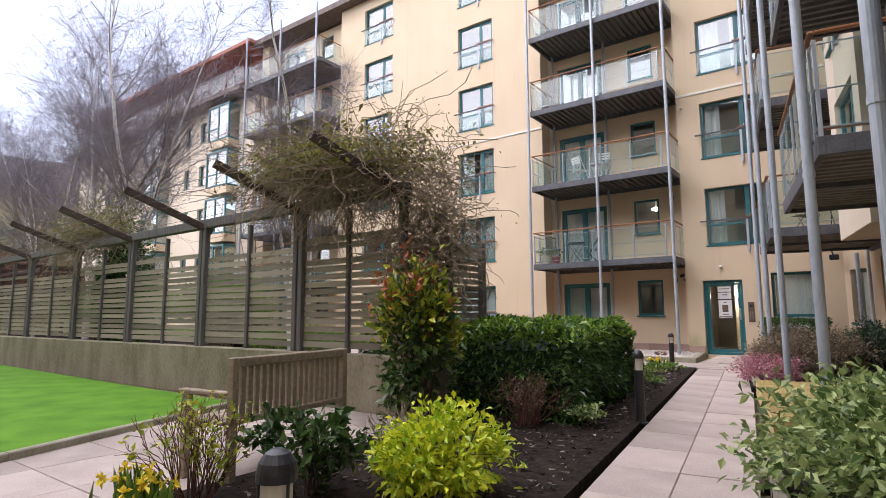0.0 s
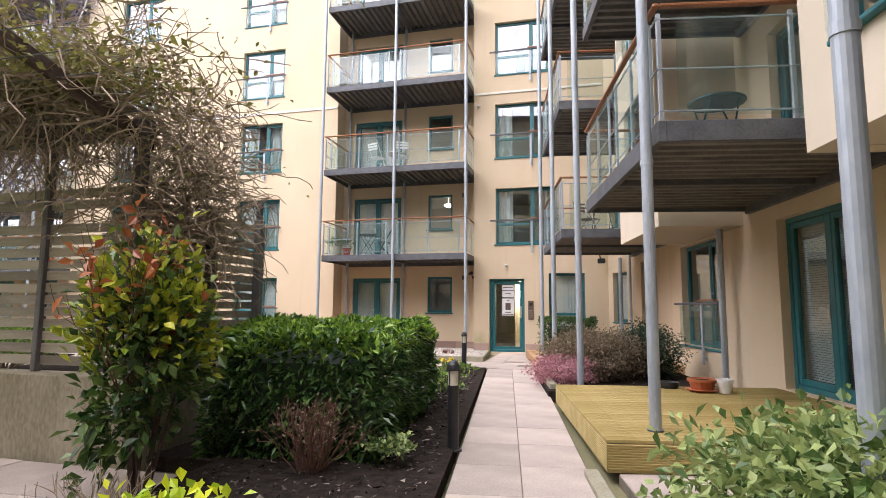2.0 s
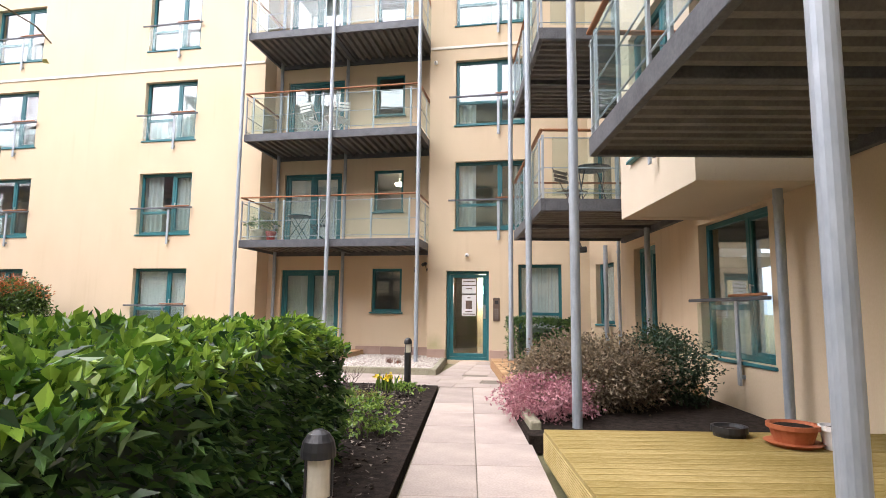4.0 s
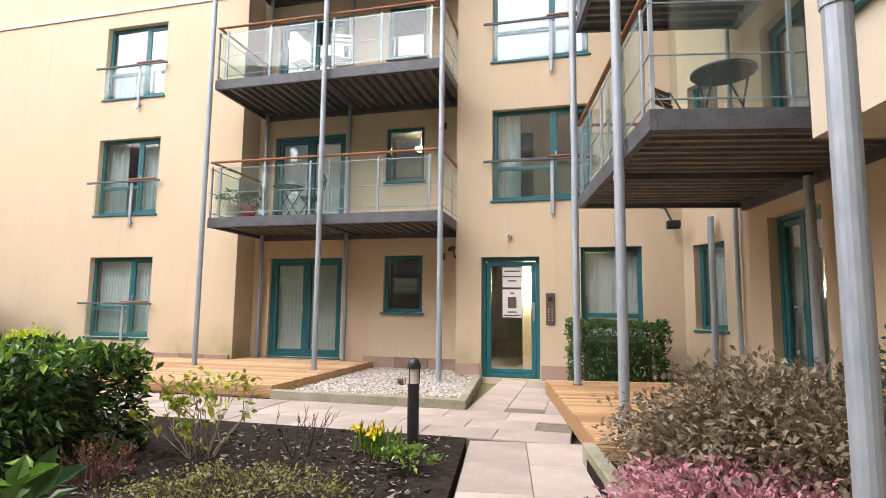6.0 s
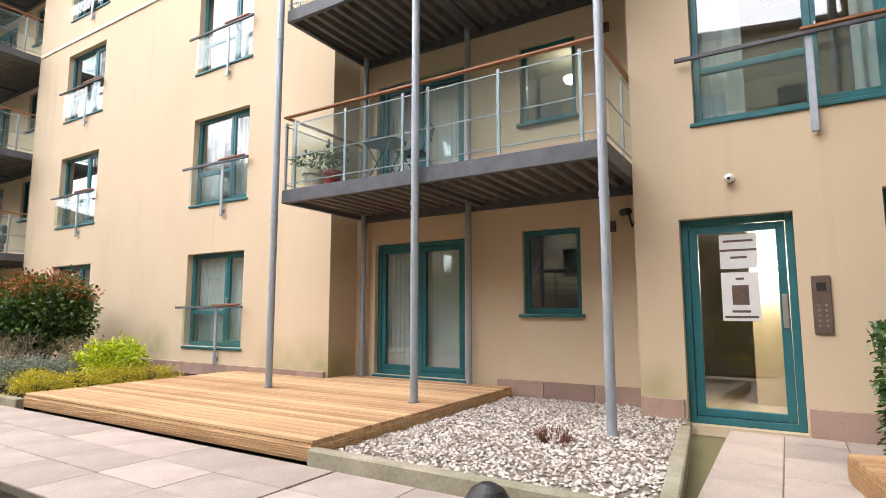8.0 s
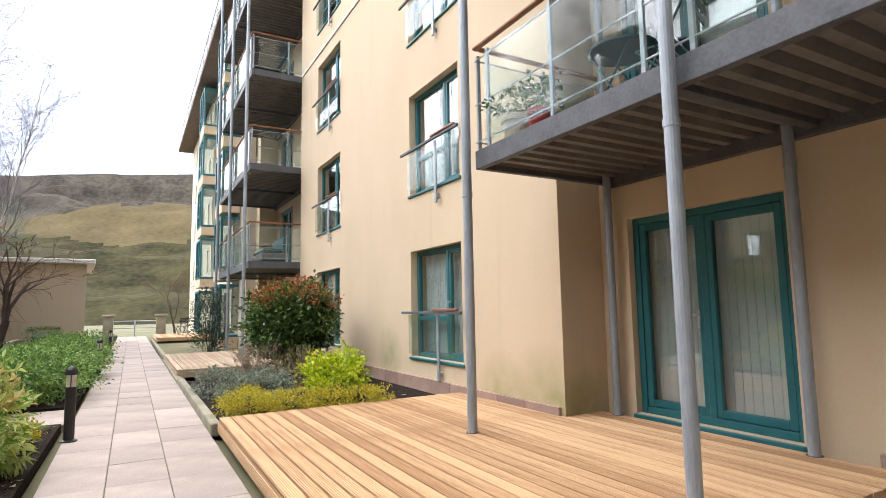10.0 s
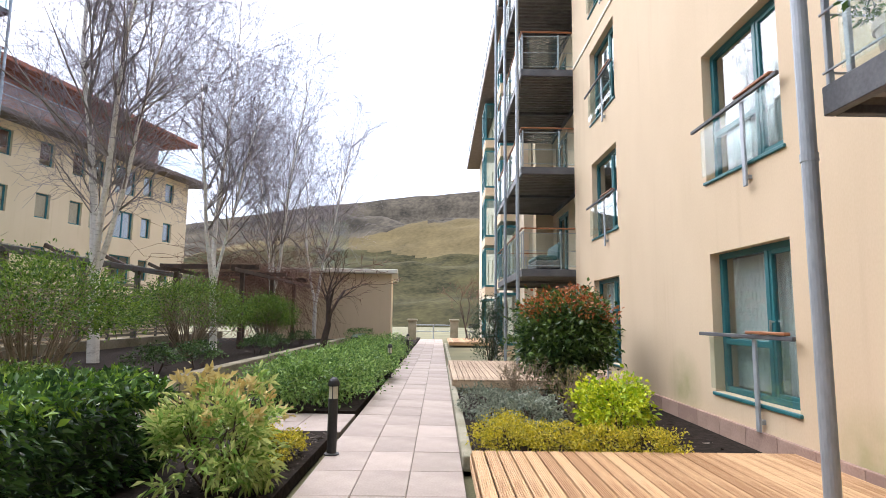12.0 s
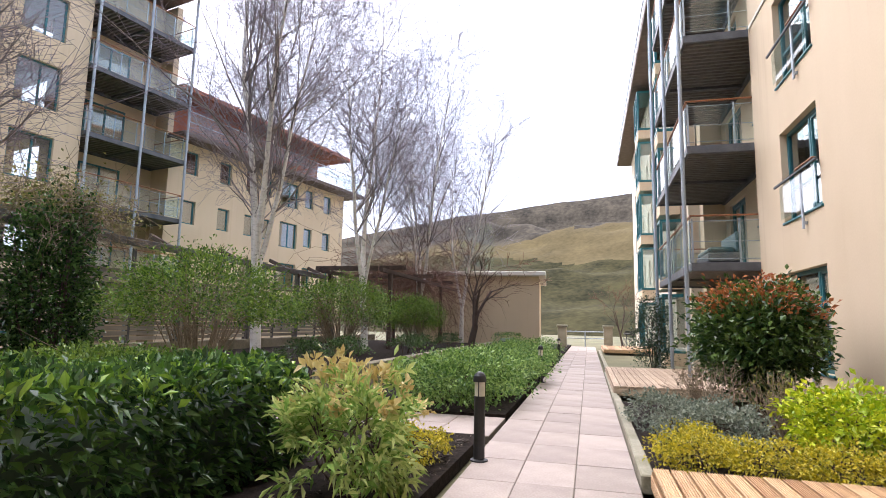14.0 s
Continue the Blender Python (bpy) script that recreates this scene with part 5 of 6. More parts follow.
# returning slatted screen
rs = thing("slatted_screen", pose(-0.88, -12.9, 0), "dark slatted timber screen turning the corner", "screen")
for y in (0.9, 1.75):
    part("post", boxes((-0.045, 0.045, y - 0.045, y + 0.045, 0.705, 2.3), bevel=0.008), M["post_grey"], rs)
for j in range(15):
    part("slat", boxes((-0.07, -0.046, 0.02, 1.95, 0.76 + j * 0.1, 0.76 + j * 0.1 + 0.075)), M["old_wood"], rs)

# second, overgrown pergola further along
pg2 = thing("pergola", pose(-24.5, -11.5, 0.4), "dark timber pergola overgrown with brown climber", "pergola")
for x in (-6, -3, 0, 3, 6):
    for y in (0, 2.0):
        part("post", boxes((x - 0.06, x + 0.06, y - 0.06, y + 0.06, 0, 2.3), bevel=0.01), M["twig_dark"], pg2)
    part("cross_beam", boxes((x - 0.05, x + 0.05, -0.5, 2.5, 2.41, 2.55)), M["twig_dark"], pg2)
for y in (0, 2.0):
    part("beam", boxes((-6.8, 6.8, y - 0.05, y + 0.05, 2.301, 2.41)), M["twig_dark"], pg2)


def climber(name, x, y, z, radii, seed, n=260, label="", leaves=("olive", 0.05, 900), mt="twig_pale"):
    rng = np.random.default_rng(seed)
    e = thing(name, pose(x, y, z), label, "climber")
    segs = []
    for i in range(n):
        p = rng.normal(0, 0.42, 3) * np.array(radii)
        d = rng.normal(0, 1, 3) * np.array([1, 1, 0.4])
        for k in range(5):
            d = d / np.linalg.norm(d) + rng.normal(0, 0.45, 3) - np.array([0, 0, 0.12])
            q = p + d / np.linalg.norm(d) * 0.13 * (radii[0] + 0.4)
            segs.append((p, q, 0.006, 0.004))
            p = q
    v, f = tubes(segs, 3)
    mesh_object("branchwork", v, f, M[mt], e)
    p = rng.normal(0, 0.46, (leaves[2], 3)) * np.array(radii)
    p[:, 2] = np.abs(p[:, 2]) * 1.2 - 0.1
    v, f = leaf_cloud(p, np.tile((0, 0, 0.5), (len(p), 1)), leaves[1], rng)
    mesh_object("foliage", v, f, M[leaves[0]], e)
    return e


climber("climber", -1.9, -13.3, 3.12, (1.5, 0.8, 0.45), 11, 620, "tangled brown climber with olive leaves over the pergola", ("olive", 0.07, 6500))
climber("climber", -0.75, -12.6, 2.35, (0.5, 0.85, 1.2), 12, 950, "tangled brown climber hanging down the screen end", ("olive", 0.05, 500))
climber("climber", -10.4, -12.8, 3.1, (1.5, 0.7, 0.6), 14, 420, "brown climber with olive leaves on the screen top", ("olive", 0.07, 2400))
climber("climber", -24.0, -10.6, 3.0, (5.0, 1.3, 0.45), 13, 900, "brown leafless climber over the pergola", ("heather_brown", 0.05, 500), "twig_red")

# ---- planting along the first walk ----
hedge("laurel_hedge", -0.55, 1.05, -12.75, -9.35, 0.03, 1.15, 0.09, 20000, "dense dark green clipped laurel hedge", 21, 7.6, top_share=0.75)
shrub("photinia", -0.16, -13.60, 0.03, (0.37, 0.36, 0.82), 0.10, "photinia", "tall loose photinia with yellow-green and red tips", 22, 74, 22, -0.6, 10, extra=("yellow_leaf", 0.10, 0.5), tight=0.24, tips=0.1)
twiggy("photinia_shoots", -0.12, -13.7, 0.6, 1.35, 0.45, 23, "upright photinia shoots with red young leaves", "twig_red", 12, ("red_leaf", 0.09, 150))
shrub("choisya", 1.42, -15.32, 0.03, (0.41, 0.40, 0.28), 0.062, "lime", "bright yellow-green choisya mound", 24, 110, 26, -0.9)
shrub("hebe", 4.05, -14.5, 0.12, (0.85, 0.9, 0.40), 0.066, "hebe", "pale variegated hebe in the timber planter", 25, 300, 36, -0.9)
twiggy("spirea", 0.75, -12.9, 0.03, 0.62, 0.5, 27, "reddish bare twiggy shrub on dark soil", "twig_red", 45, ("heather_brown", 0.03, 300))
shrub("low_sage", 1.3, -12.6, 0.03, (0.2, 0.2, 0.12), 0.05, "hebe", "small grey-green tuft on the soil", 28, 26, 16, 0.0, 3)
shrub("low_shrub", 0.62, -8.5, 0.03, (0.4, 0.35, 0.2), 0.05, "privet", "low bright green shrub by the path", 29, 50, 20, -0.9, 4)
twiggy("rose_bush", 0.6, -15.75, 0.03, 0.62, 0.5, 30, "loose rose bush with dark green leaves", "twig_dark", 20, ("shrub", 0.085, 620))
twiggy("hydrangea", 0.12, -16.25, 0.03, 0.70, 0.5, 31, "budding hydrangea with bare brown stems", "twig_red", 30, ("yellow_leaf", 0.05, 420))
twiggy("dead_stems", 0.5, -14.6, 0.03, 0.5, 0.5, 32, "tangle of pale dead stems", "twig_pale", 30)
for i, (x, y) in enumerate(((0.10, -16.62), (0.26, -16.60), (0.38, -16.66), (-0.02, -16.60), (3.85, -15.1), (4.2, -15.0), (0.1, -5.75), (0.25, -5.85))):
    rng = np.random.default_rng(300 + i)
    e = thing("daffodils", pose(x, y, 0.1 if x > 3 else 0.03), "clump of yellow daffodils in flower", "flowers", "daffodil clumps")
    h = 0.19
    p = rng.normal(0, 0.06, (26, 3)) * np.array([1, 1, 0])
    v, f = leaf_cloud(p, np.tile((0, 0, 4.0), (26, 1)), h * 1.3, rng, 0.0, 0.5, 0.07)
    mesh_object("foliage", v, f, M["privet"], e)
    q = rng.normal(0, 0.07, (5, 3)) * np.array([1, 1, 0.2]) + np.array([0, 0, h * 1.15])
    q = np.repeat(q, 7, 0)
    v, f = leaf_cloud(q, np.tile((0, -0.2, 0.2), (len(q), 1)), 0.05, rng, 0.0, 1.2, 0.6)
    mesh_object("blossom", v, f, M["daffodil"], e)

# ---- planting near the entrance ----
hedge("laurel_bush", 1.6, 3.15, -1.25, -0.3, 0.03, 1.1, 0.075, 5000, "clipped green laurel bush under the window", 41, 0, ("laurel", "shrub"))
shrub("brown_heather", 3.0, -6.6, 0.06, (0.85, 0.75, 0.42), 0.05, "heather_brown", "large brown-green heather mound", 42, 330, 60, -0.9, 14, "twig_red")
shrub("green_heather", 3.9, -6.1, 0.06, (0.62, 0.62, 0.46), 0.05, "conifer", "dark green tree heather mound", 43, 200, 50, -0.9, 10)
shrub("pink_heather", 2.45, -7.35, 0.06, (0.52, 0.66, 0.23), 0.04, "heather", "pink flowering heather by the kerb", 44, 170, 44, -0.9, 6)
twiggy("budding_shrub", -1.15, -6.2, 0.03, 0.75, 0.6, 45, "open shrub with fresh yellow-green leaves", "twig_pale", 16, ("yellow_leaf", 0.08, 230))
twiggy("bare_rose", -0.45, -5.9, 0.03, 0.45, 0.3, 46, "thin bare rose stems", "twig_dark", 8)
shrub("sedum", 0.55, -6.1, 0.03, (0.22, 0.2, 0.09), 0.045, "privet", "low light green tuft at the bed corner", 47, 24, 16, 0, 3)
shrub("ground_heather", -0.2, -7.2, 0.03, (0.7, 0.5, 0.1), 0.03, "olive", "flat olive ground heather on dark soil", 48, 70, 24, 0, 6)
twiggy("spirea", -1.4, -7.0, 0.03, 0.35, 0.3, 49, "small rust coloured bare shrub", "twig_red", 30, ("red_leaf", 0.02, 120))
for x, y, h, r, mt, nm, lb in ((3.9, -8.9, 0.24, 0.13, "black", "plant_pot", "black plastic plant pot"), (4.27, -9.15, 0.16, 0.17, "terracotta", "plant_pot", "wide terracotta plant pot with saucer"), (4.52, -9.22, 0.17, 0.10, "white", "plant_pot", "small white plant pot")):
    e = thing(nm, pose(x, y, 0.252 if y < -8.95 else 0.09), lb, "pot")
    part("pot", lathe(bmesh.new(), [(r * 0.72, 0), (r * 0.95, h * 0.8), (r * 1.06, h * 0.8), (r * 1.06, h), (r * 0.92, h), (r * 0.85, h * 0.88)], 20), M[mt], e)
    part("soil", lathe(bmesh.new(), [(r * 0.8, h * 0.82), (r * 0.8, h * 0.89)], 20), M["soil"], e)
    if mt == "terracotta":
        part("saucer", lathe(bmesh.new(), [(r * 0.9, -0.001), (r * 1.2, 0.03), (r * 1.05, 0.03)], 20), M[mt], e)

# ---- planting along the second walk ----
# pale top leaves here are painted-in sky reflection on glossy laurel
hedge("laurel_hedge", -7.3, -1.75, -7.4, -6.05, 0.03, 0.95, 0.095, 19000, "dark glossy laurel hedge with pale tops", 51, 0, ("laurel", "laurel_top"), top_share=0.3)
shrub("pieris", -6.5, -5.35, 0.03, (0.64, 0.54, 0.45), 0.10, "pieris", "yellow-green pieris with peach young leaves", 52, 100, 26, -0.9, 12, extra=("peach", 0.08, 0.14), tight=0.12, shell=0.75, ratio=0.28, tips=0.2)
shrub("low_gold", -7.5, -5.15, 0.03, (0.32, 0.26, 0.17), 0.035, "gold", "low golden-brown shrub at the path edge", 53, 60, 24, -0.9, 5)
rng0 = random.Random(5)
for i in range(16):
    x = -10.9 - i * 0.85
    shrub("ground_cover", x, -5.75 + rng0.uniform(-0.25, 0.2), 0.03, (0.78, 0.98, 0.30 + rng0.uniform(0, 0.09)), 0.062, "ground_cover", "spreading mid green ground cover shrub", 60 + i, 150 if x > -17 else 80, 32, -0.95, 5, group="ground cover row")
for i, (x, y, r, h, up) in enumerate(((-10.2, -9.6, 1.3, 0.80, 1.05), (-15.3, -9.6, 1.3, 0.80, 1.0), (-20.0, -9.2, 0.9, 0.7, 0.9), (-7.7, -8.7, 1.3, 0.34, 0.45))):
    shrub("privet_shrub", x, y, 0.44 if x < -10.4 else 0.1, (r, r, h), 0.062, "privet", "rounded green shrub with many bare stems", 80 + i, 400, 28, -0.3, 50, "twig_pale", lift=up + (0.3 if i == 0 else 0), tight=0.17, shell=0.3, ratio=0.42)
for i, (x, y) in enumerate(((-11.2, -8.3), (-12.4, -8.1), (-16.5, -8.3), (-17.6, -8.2), (-21, -8.3))):
    shrub("shade_shrub", x, y, 0.44, (0.5, 0.4, 0.25), 0.05, "shrub", "low green shrub behind the retaining wall", 90 + i, 50, 22, -0.1, 4)
hedge("box_hedge", -27.0, -24.2, -7.4, -6.4, 0.03, 0.95, 0.06, 1500, "small clipped box hedge by the store", 95, 0, ("shrub", "privet"))
shrub("ivy", -9.9, -12.35, 0.03, (0.9, 0.4, 1.6), 0.09, "laurel", "dark ivy mass against the screen", 96, 320, 26, -0.9, 8)
shrub("photinia", -11.6, -1.35, 0.05, (1.0, 0.8, 0.72), 0.10, "photinia", "rounded photinia with orange-red young leaves", 97, 420, 30, -0.95, 12, extra=("red_leaf", 0.08, 0.19), lift=1.08, tips=0.5)
shrub("conifer_bush", -19.9, -1.9, 0.03, (0.65, 0.6, 1.05), 0.06, "conifer", "dark dense upright conifer shrub", 98, 170, 30, -0.9, 6)
shrub("choisya", -8.85, -1.35, 0.05, (0.55, 0.45, 0.34), 0.075, "lime", "bright yellow-green choisya by the wall", 99, 110, 22, -0.9, 6)
for i, (x, y) in enumerate(((-7.85, -2.85), (-7.8, -2.35), (-7.7, -1.85), (-7.6, -1.4), (-8.35, -2.75))):
    shrub("euonymus", x, y, 0.05, (0.36, 0.34, 0.16), 0.032, "gold", "low golden euonymus edging the deck", 110 + i, 80, 26, -0.9, 5, group="golden edging")
for i, (x, y) in enumerate(((-9.3, -2.75), (-9.6, -2.3), (-8.9, -2.35), (-10.0, -2.9))):
    shrub("lavender", x, y, 0.05, (0.42, 0.36, 0.22), 0.045, "lavender", "soft grey-green lavender mound", 120 + i, 60, 26, -0.9, 6)
twiggy("bare_shrub", -10.4, -2.2, 0.05, 0.85, 0.7, 125, "half bare grey-brown shrub", "twig_pale", 44, ("heather_brown", 0.035, 700))
twiggy("bare_shrub", -9.7, -1.6, 0.05, 0.8, 0.6, 126, "half bare brown shrub beside the wall", "twig_pale", 40, ("olive", 0.04, 500))
birch(-13.3, -10.6, 0.4, 12.5, 0.12, 201, "tall leafless silver birch with pale forked stems", 4)
birch(-17.9, -10.0, 0.4, 11.8, 0.11, 202, "tall leafless silver birch with many fine twigs", 3)
birch(-23.0, -10.0, 0.4, 11.5, 0.11, 203, "leafless silver birch with fine purplish twigs", 3)
birch(-26.2, -9.0, 0.4, 10.5, 0.10, 204, "leafless silver birch near the rendered store", 2)
birch(-6.6, -10.1, 0.02, 9.0, 0.11, 209, "leafless silver birch rising behind the pergola screen", 3, 0.15)
nest = climber("bird_nest", -18.6, -9.5, 8.0, (0.3, 0.3, 0.3), 206, 60, "dark twig bird nest high in a birch", ("heather_brown", 0.05, 60), "twig_dark")
nest["category"] = "nest"
bare_tree("crab_apple", -20.3, -7.4, 0.4, 4.6, 0.12, 205, "small leafless red-barked tree", "twig_dark", "twig_red", 4, 4, 0.75, 0.02, (2, 3), 0.18, 0.009)


# ---- things on the balconies ----
def pot(x, y, z, r, h, mt, label, leaf=None, seed=0):
    e = thing("plant_pot", pose(x, y, z), label, "pot")
    part("pot", lathe(bmesh.new(), [(r * 0.72, 0), (r * 0.97, h * 0.82), (r * 1.06, h * 0.82), (r * 1.06, h), (r * 0.92, h), (r * 0.85, h * 0.88)], 20), M[mt], e)
    part("soil", lathe(bmesh.new(), [(r * 0.8, h * 0.82), (r * 0.8, h * 0.89)], 20), M["soil"], e)
    if leaf:
        rng = np.random.default_rng(seed)
        p, o = clumps(rng, (r * 1.5, r * 1.5, 0.16), 16, 14, 0.3, -0.2)
        p[:, 2] += h + 0.12
        v, f = leaf_cloud(p, o + np.array([0, 0, 0.5]), 0.06, rng)
        mesh_object("foliage", v, f, M[leaf], e)
    return e


pot(-4.75, -0.85, 2.925, 0.17, 0.30, "pot_cream", "cream pot with a leafy plant on the balcony", "shrub", 1)
pot(-4.35, -0.90, 2.925, 0.13, 0.24, "pot_red", "red glazed pot on the balcony", "shrub", 2)


def bistro_table(m, mt="teal_dark"):
    e = thing("bistro_table", m, "small folding metal bistro table on the balcony", "table")
    part("tabletop", lathe(bmesh.new(), [(0.30, 0.70), (0.31, 0.71), (0.31, 0.725), (0.30, 0.73)], 24), M[mt], e)
    for s in (-1, 1):
        part("leg", rods(((-0.25, s * 0.2, 0), (0.22, s * 0.16, 0.70), 0.011), ((0.25, s * 0.2, 0), (-0.22, s * 0.16, 0.70), 0.011), n=6), M[mt], e)
    return e


def folding_chair(m, mt):
    e = thing("folding_chair", m, "slatted metal folding chair on the balcony", "chair")
    for i in range(5):
        part("seat_slat", boxes((-0.19, 0.19, -0.18 + i * 0.08, -0.12 + i * 0.08, 0.44, 0.455)), M[mt], e)
    for z in (0.66, 0.74, 0.82):
        part("back_slat", boxes((-0.19, 0.19, 0.22 + (z - 0.6) * 0.2, 0.235 + (z - 0.6) * 0.2, z, z + 0.055)), M[mt], e)
    for s in (-0.2, 0.2):
        part("leg", rods(((s, -0.22, 0), (s, 0.28, 0.90), 0.011), n=6), M[mt], e)
        part("leg", rods(((s, 0.24, 0), (s, -0.18, 0.44), 0.011), n=6), M[mt], e)
    return e


bistro_table(pose(-3.85, -0.35, 2.925))
folding_chair(pose(-3.3, -0.45, 2.925, 0, 0, -70), "teal_dark")
c0 = folding_chair(pose(-3.5, -0.55, 2.925 + ST, 0, 0, 160), "white")
copy_thing(c0, pose(-2.7, -0.5, 2.925 + ST, 0, 0, 200))
bistro_table(pose(-3.1, 0.0, 2.925 + ST), "white")
bistro_table(side(1.2, 1.4, 2.925))
folding_chair(side(0.9, 8.0, 2.925, 40), "bronze")
bistro_table(side(1.1, 7.4, 2.925), "black")
sofa = thing("balcony_sofa", pose(-17.4, -0.6, 2.715), "dark blue cushioned outdoor sofa on the balcony", "sofa")
part("base", boxes((-0.75, 0.75, -0.35, 0.35, 0.08, 0.30), bevel=0.03), M["dark_steel"], sofa)
part("cushion", boxes((-0.70, 0.70, -0.33, 0.25, 0.301, 0.44), bevel=0.05), M["teal_dark"], sofa)
part("backrest", boxes((-0.75, 0.75, 0.255, 0.40, 0.301, 0.80), bevel=0.04), M["teal_dark"], sofa)
for x in (-0.7, 0.66):
    part("leg", boxes((x, x + 0.04, -0.3, -0.26, 0, 0.08)), M["dark_steel"], sofa)
glow2 = glow.copy()
glow2.node_tree.nodes["Principled BSDF"].inputs["Emission Strength"].default_value = 12
lamp2 = thing("ceiling_lamp", pose(-1.72, 1.8, 2.34 + ST - 0.15), "warm glowing ceiling lamp inside a flat", "lamp")
part("shade", lathe(bmesh.new(), [(0.03, -0.06), (0.13, -0.03), (0.15, 0.03), (0.05, 0.06)], 16), glow2, lamp2)
part("stem", rods(((0, 0, 0.05), (0, 0, 0.43), 0.01), n=6), M["white"], lamp2)

# bark chips and pale flecks on the soil
rngc = np.random.default_rng(77)
vs, fs = [], []
for x0, x1, y0, y1, n in ((0.1, 1.75, -12.8, -5.1, 4200), (-1.6, 0.6, -7.5, -5.0, 1800), (0.0, 2.2, -18.0, -12.9, 2600), (-8.8, -5.0, -5.9, -4.9, 1600), (-12.2, -7.6, -3.1, -0.3, 1500)):
    for i in range(n):
        x, y = rngc.uniform(x0, x1), rngc.uniform(y0, y1)
        if x > 0 and x > 1.98 - (y + 14.0) * 0.135 - 0.12 and y > -18.4:
            continue
        s = rngc.uniform(0.008, 0.026)
        d = rngc.normal(0, 1, (3, 3)) * s
        d[:, 2] = np.abs(d[:, 2]) * 0.6
        k = len(vs)
        vs += [(x + d[j, 0], y + d[j, 1], 0.034 + d[j, 2]) for j in range(3)]
        fs.append((k, k + 1, k + 2))
M["chips"] = mat("bark_chips", (0.014, 0.010, 0.008), (0.34, 0.29, 0.24), scale=9, rough=0.95, bump=0.0, island=True, rand=0.9, fac=(0.42, 1.0), spec=0.1)
tagged(mesh_object("bark_chips", vs, fs, M["chips"]), "bark chips and pale flecks on dark soil", "mulch", kind="stuff")

# ---- far end of the walk ----
gate = thing("gate_pillar", pose(-36.5, -2.6, 0), "grey stone gate pillar with cap", "pillar", "gate pillars")
part("shaft", boxes((-0.25, 0.25, -0.25, 0.25, -0.1, 1.15), bevel=0.02), M["kerb"], gate)
part("cap", boxes((-0.32, 0.32, -0.32, 0.32, 1.151, 1.30), bevel=0.04), M["kerb"], gate)
copy_thing(gate, pose(-36.5, -5.2, 0))
rail2 = thing("end_railing", pose(-38.0, -3.9, 0), "pale metal railing closing the walk", "railing")
part("top_rail", rods(((0, -1.2, 0.9), (0, 1.2, 0.9), 0.03)), M["steel"], rail2)
part("mid_rail", rods(((0, -1.2, 0.5), (0, 1.2, 0.5), 0.025)), M["steel"], rail2)
for y in (-1.2, 0, 1.2):
    part("post", rods(((0, y, -0.1), (0, y, 0.95), 0.035)), M["steel"], rail2)
folding_chair(pose(-33.0, -1.8, 0.172, 0, 0, 60), "black")
folding_chair(pose(-34.2, -1.6, 0.172, 0, 0, -50), "black")
bistro_table(pose(-33.6, -1.6, 0.172), "black")
bare_tree("red_shrub_tree", -42.0, -1.5, 0, 5.0, 0.08, 207, "leafless reddish small tree beyond the railing", "twig_dark", "twig_red", 4, 5, 0.6, 0.06, (2, 3), 0.15)
bare_tree("red_shrub_tree", -46.0, 0.5, 0, 5.5, 0.08, 208, "leafless reddish small tree beyond the railing", "twig_dark", "twig_red", 4, 5, 0.6, 0.06, (2, 3), 0.15)

twiggy("dry_grass", -0.85, -1.75, 0.05, 0.16, 0.22, 130, "rusty dry grass tuft in the gravel", "twig_red", 40, ("red_leaf", 0.02, 60))


# ---- paving, slab by slab ----
def paving(name, m, cols, length, n, label, stagger=False, z=0.0):
    """cols: (x0, x1) of each column; slabs of that length along y."""
    e = thing(name, m, label, "paving", kind="structure")
    x0, x1 = min(c[0] for c in cols), max(c[1] for c in cols)
    part("joint_bed", boxes((x0, x1, 0, n * length, -0.09, z - 0.010)), M["joint"], e)
    for ci, (a, b) in enumerate(cols):
        bm = bmesh.new()
        box(bm, 0.004, b - a - 0.004, 0.004, length - 0.004, -0.05, 0.0, bevel=0.004)
        first = part("slab", bm, M["slab"], e)
        off = length / 2 if stagger and ci % 2 else 0
        for i in range(n):
            y = i * length + off
            o = first if i == 0 else new("slab", first.data)
            o.parent = e
            o.matrix_basis = pose(a, y, z + random.uniform(-0.002, 0.002), random.uniform(-0.15, 0.15), random.uniform(-0.15, 0.15), 0)
            if off and i == n - 1:
                o.matrix_basis = pose(a, y, z) @ Matrix.Diagonal((1, 0.5, 1, 1))
    return e


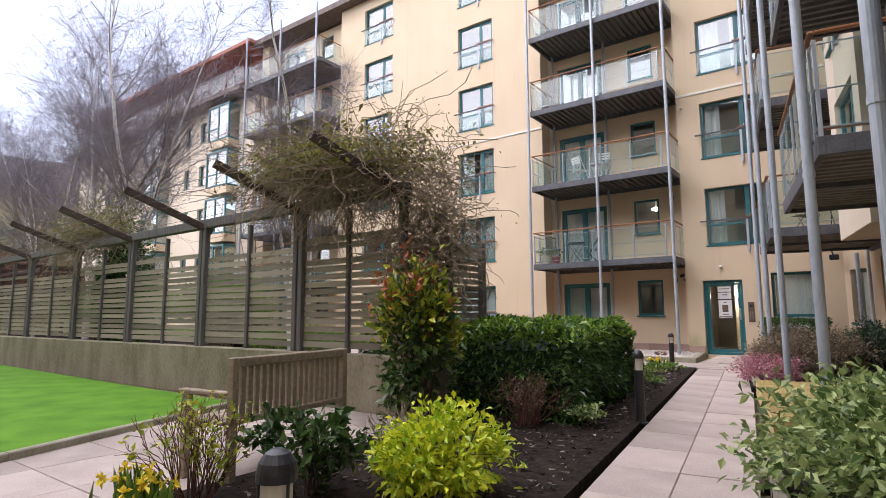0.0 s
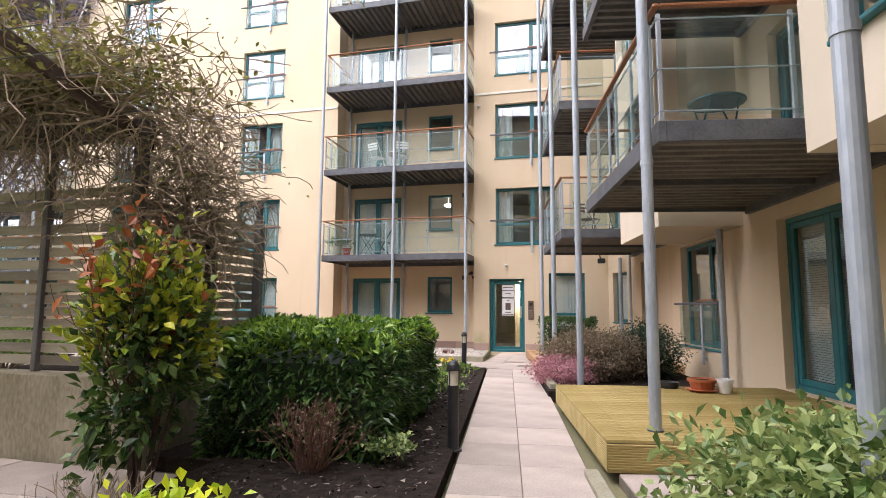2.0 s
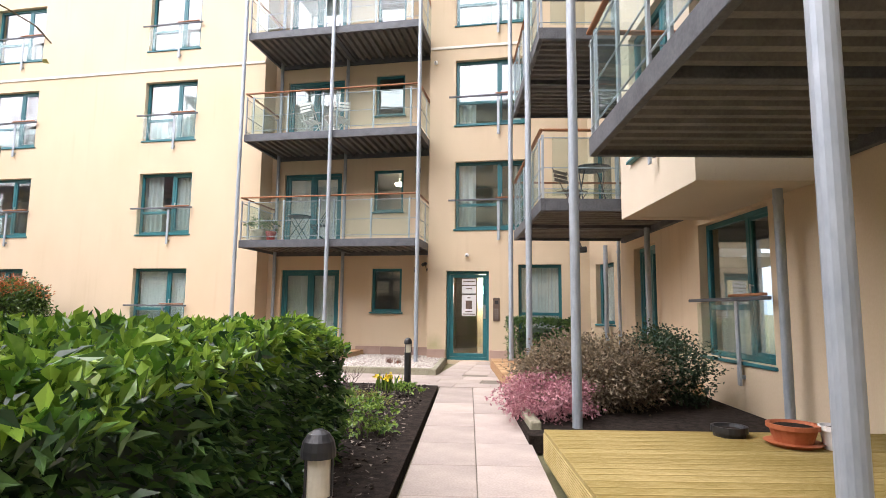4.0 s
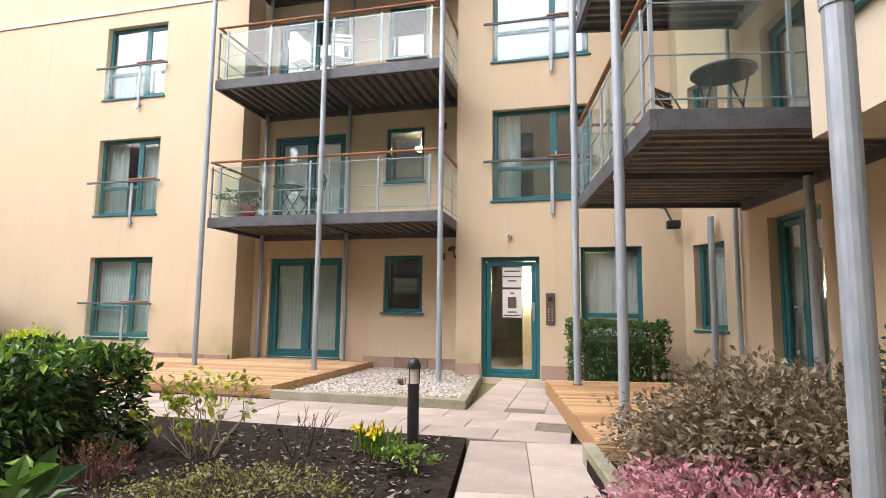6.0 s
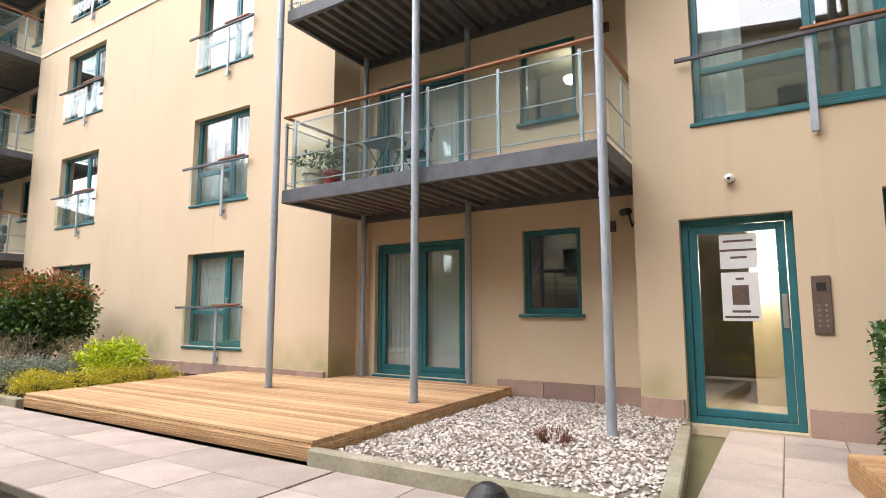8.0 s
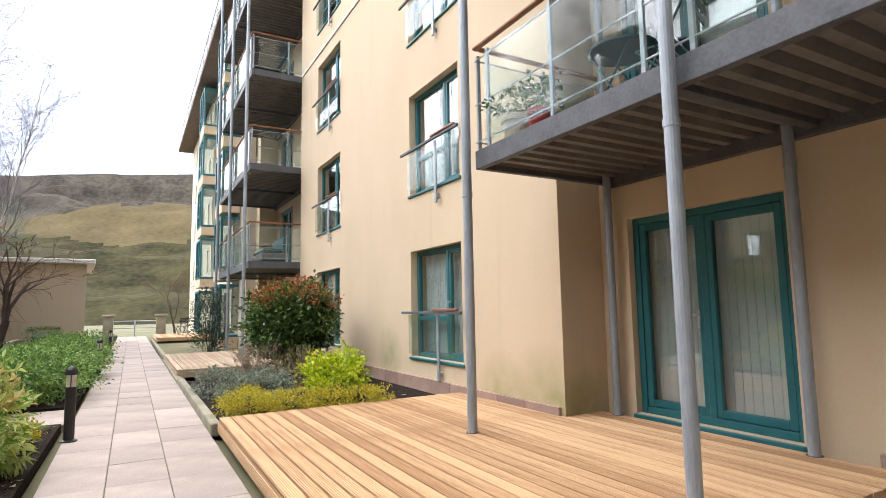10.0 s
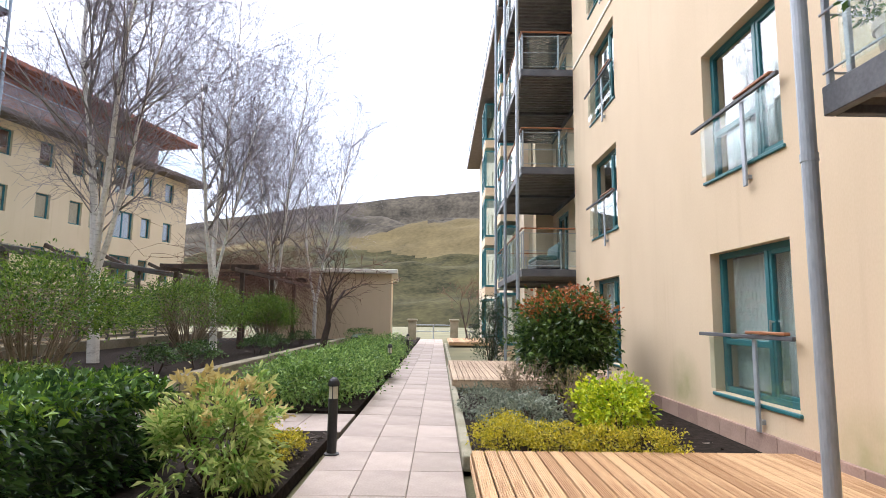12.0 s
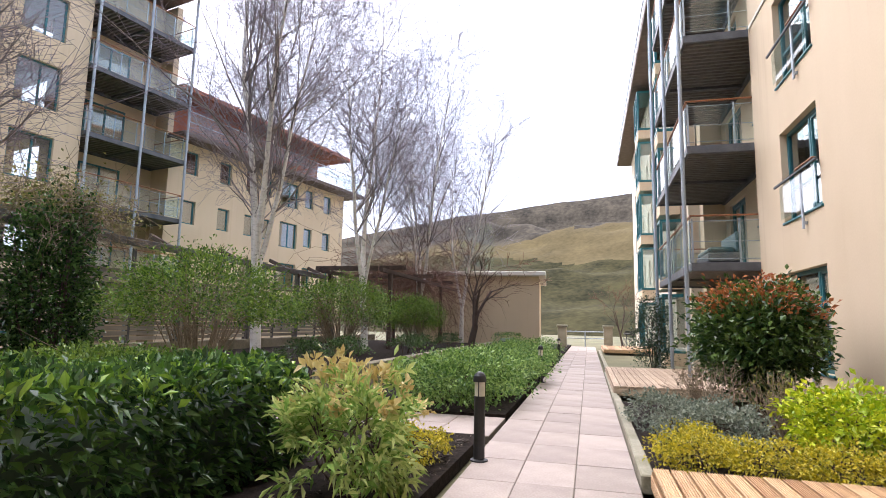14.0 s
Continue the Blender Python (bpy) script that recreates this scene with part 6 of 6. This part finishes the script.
paving("pavement", pose(1.32, -4.80, 0, 0, 0, 7.6) @ pose(-0.54, -15.0, 0), [(0.0, 0.53), (0.53, 1.06)], 0.75, 20, "two columns of pinkish sandstone slabs")
paving("pavement", pose(-2.0, -3.31, 0, 0, 0, 90), [(-1.43, -0.96), (-0.96, -0.50), (-0.50, 0.0)], 0.75, 48, "pinkish sandstone path along the building")
paving("pavement", pose(1.72, -4.78, 0, 0, 0, 90), [(0.0, 0.49), (0.49, 0.98), (0.98, 1.47)], 0.74, 5, "paved crossing in front of the gravel bed", True)
paving("pavement", pose(0.42, -3.30, -0.001), [(0.0, 0.48), (0.48, 0.96), (0.96, 1.5)], 0.64, 5, "sandstone slabs leading to the entrance door", True)
paving("pavement", pose(-9.0, -9.2, 0), [(-1.3, -0.65), (-0.65, 0.0)], 0.63, 7, "short side path of pale slabs", False)
paving("pavement", pose(-3.3, -18.6, -0.001), [(0.0, 0.8), (0.8, 1.6), (1.6, 2.4), (2.4, 3.2)], 0.68, 8, "paved strip beside the lawn behind the bench")

paving("pavement", side(-0.40, -1.42, -0.002, 0), [(0.0, 0.7), (0.7, 1.4), (1.4, 2.1), (2.1, 2.8)], 0.52, 2, "paved strip in front of the timber deck")

# gravel bed beside the entrance
flat("gravel_base", [(-2.31, -3.2), (0.32, -3.2), (0.06, -0.06), (-0.44, -0.06), (-0.44, 0.58), (-2.31, 0.58)], 0.04, M["joint"], "gravel bed base", "ground", 0.1)
rngg = np.random.default_rng(9)
vs, fs = [], []
for i in range(7500):
    y = rngg.uniform(-3.15, 0.55)
    x = rngg.uniform(-2.29, 0.27 - (y + 3.2) * 0.08 if y < -0.05 else -0.47)
    s = rngg.uniform(0.010, 0.024)
    k = len(vs)
    q = rngg.normal(0, 1, (6, 3)) * 0.25 + np.array([(1, 0, 0), (-1, 0, 0), (0, 1, 0), (0, -1, 0), (0, 0, 0.7), (0, 0, -0.7)])
    vs += [tuple(np.array((x, y, 0.048)) + w * s) for w in q]
    fs += [(k + a, k + b, k + c) for a, b, c in ((0, 2, 4), (2, 1, 4), (1, 3, 4), (3, 0, 4), (2, 0, 5), (1, 2, 5), (3, 1, 5), (0, 3, 5))]
tagged(mesh_object("gravel", vs, fs, M["gravel"]), "pale pebbles in the bed under the balcony", "gravel", kind="stuff")
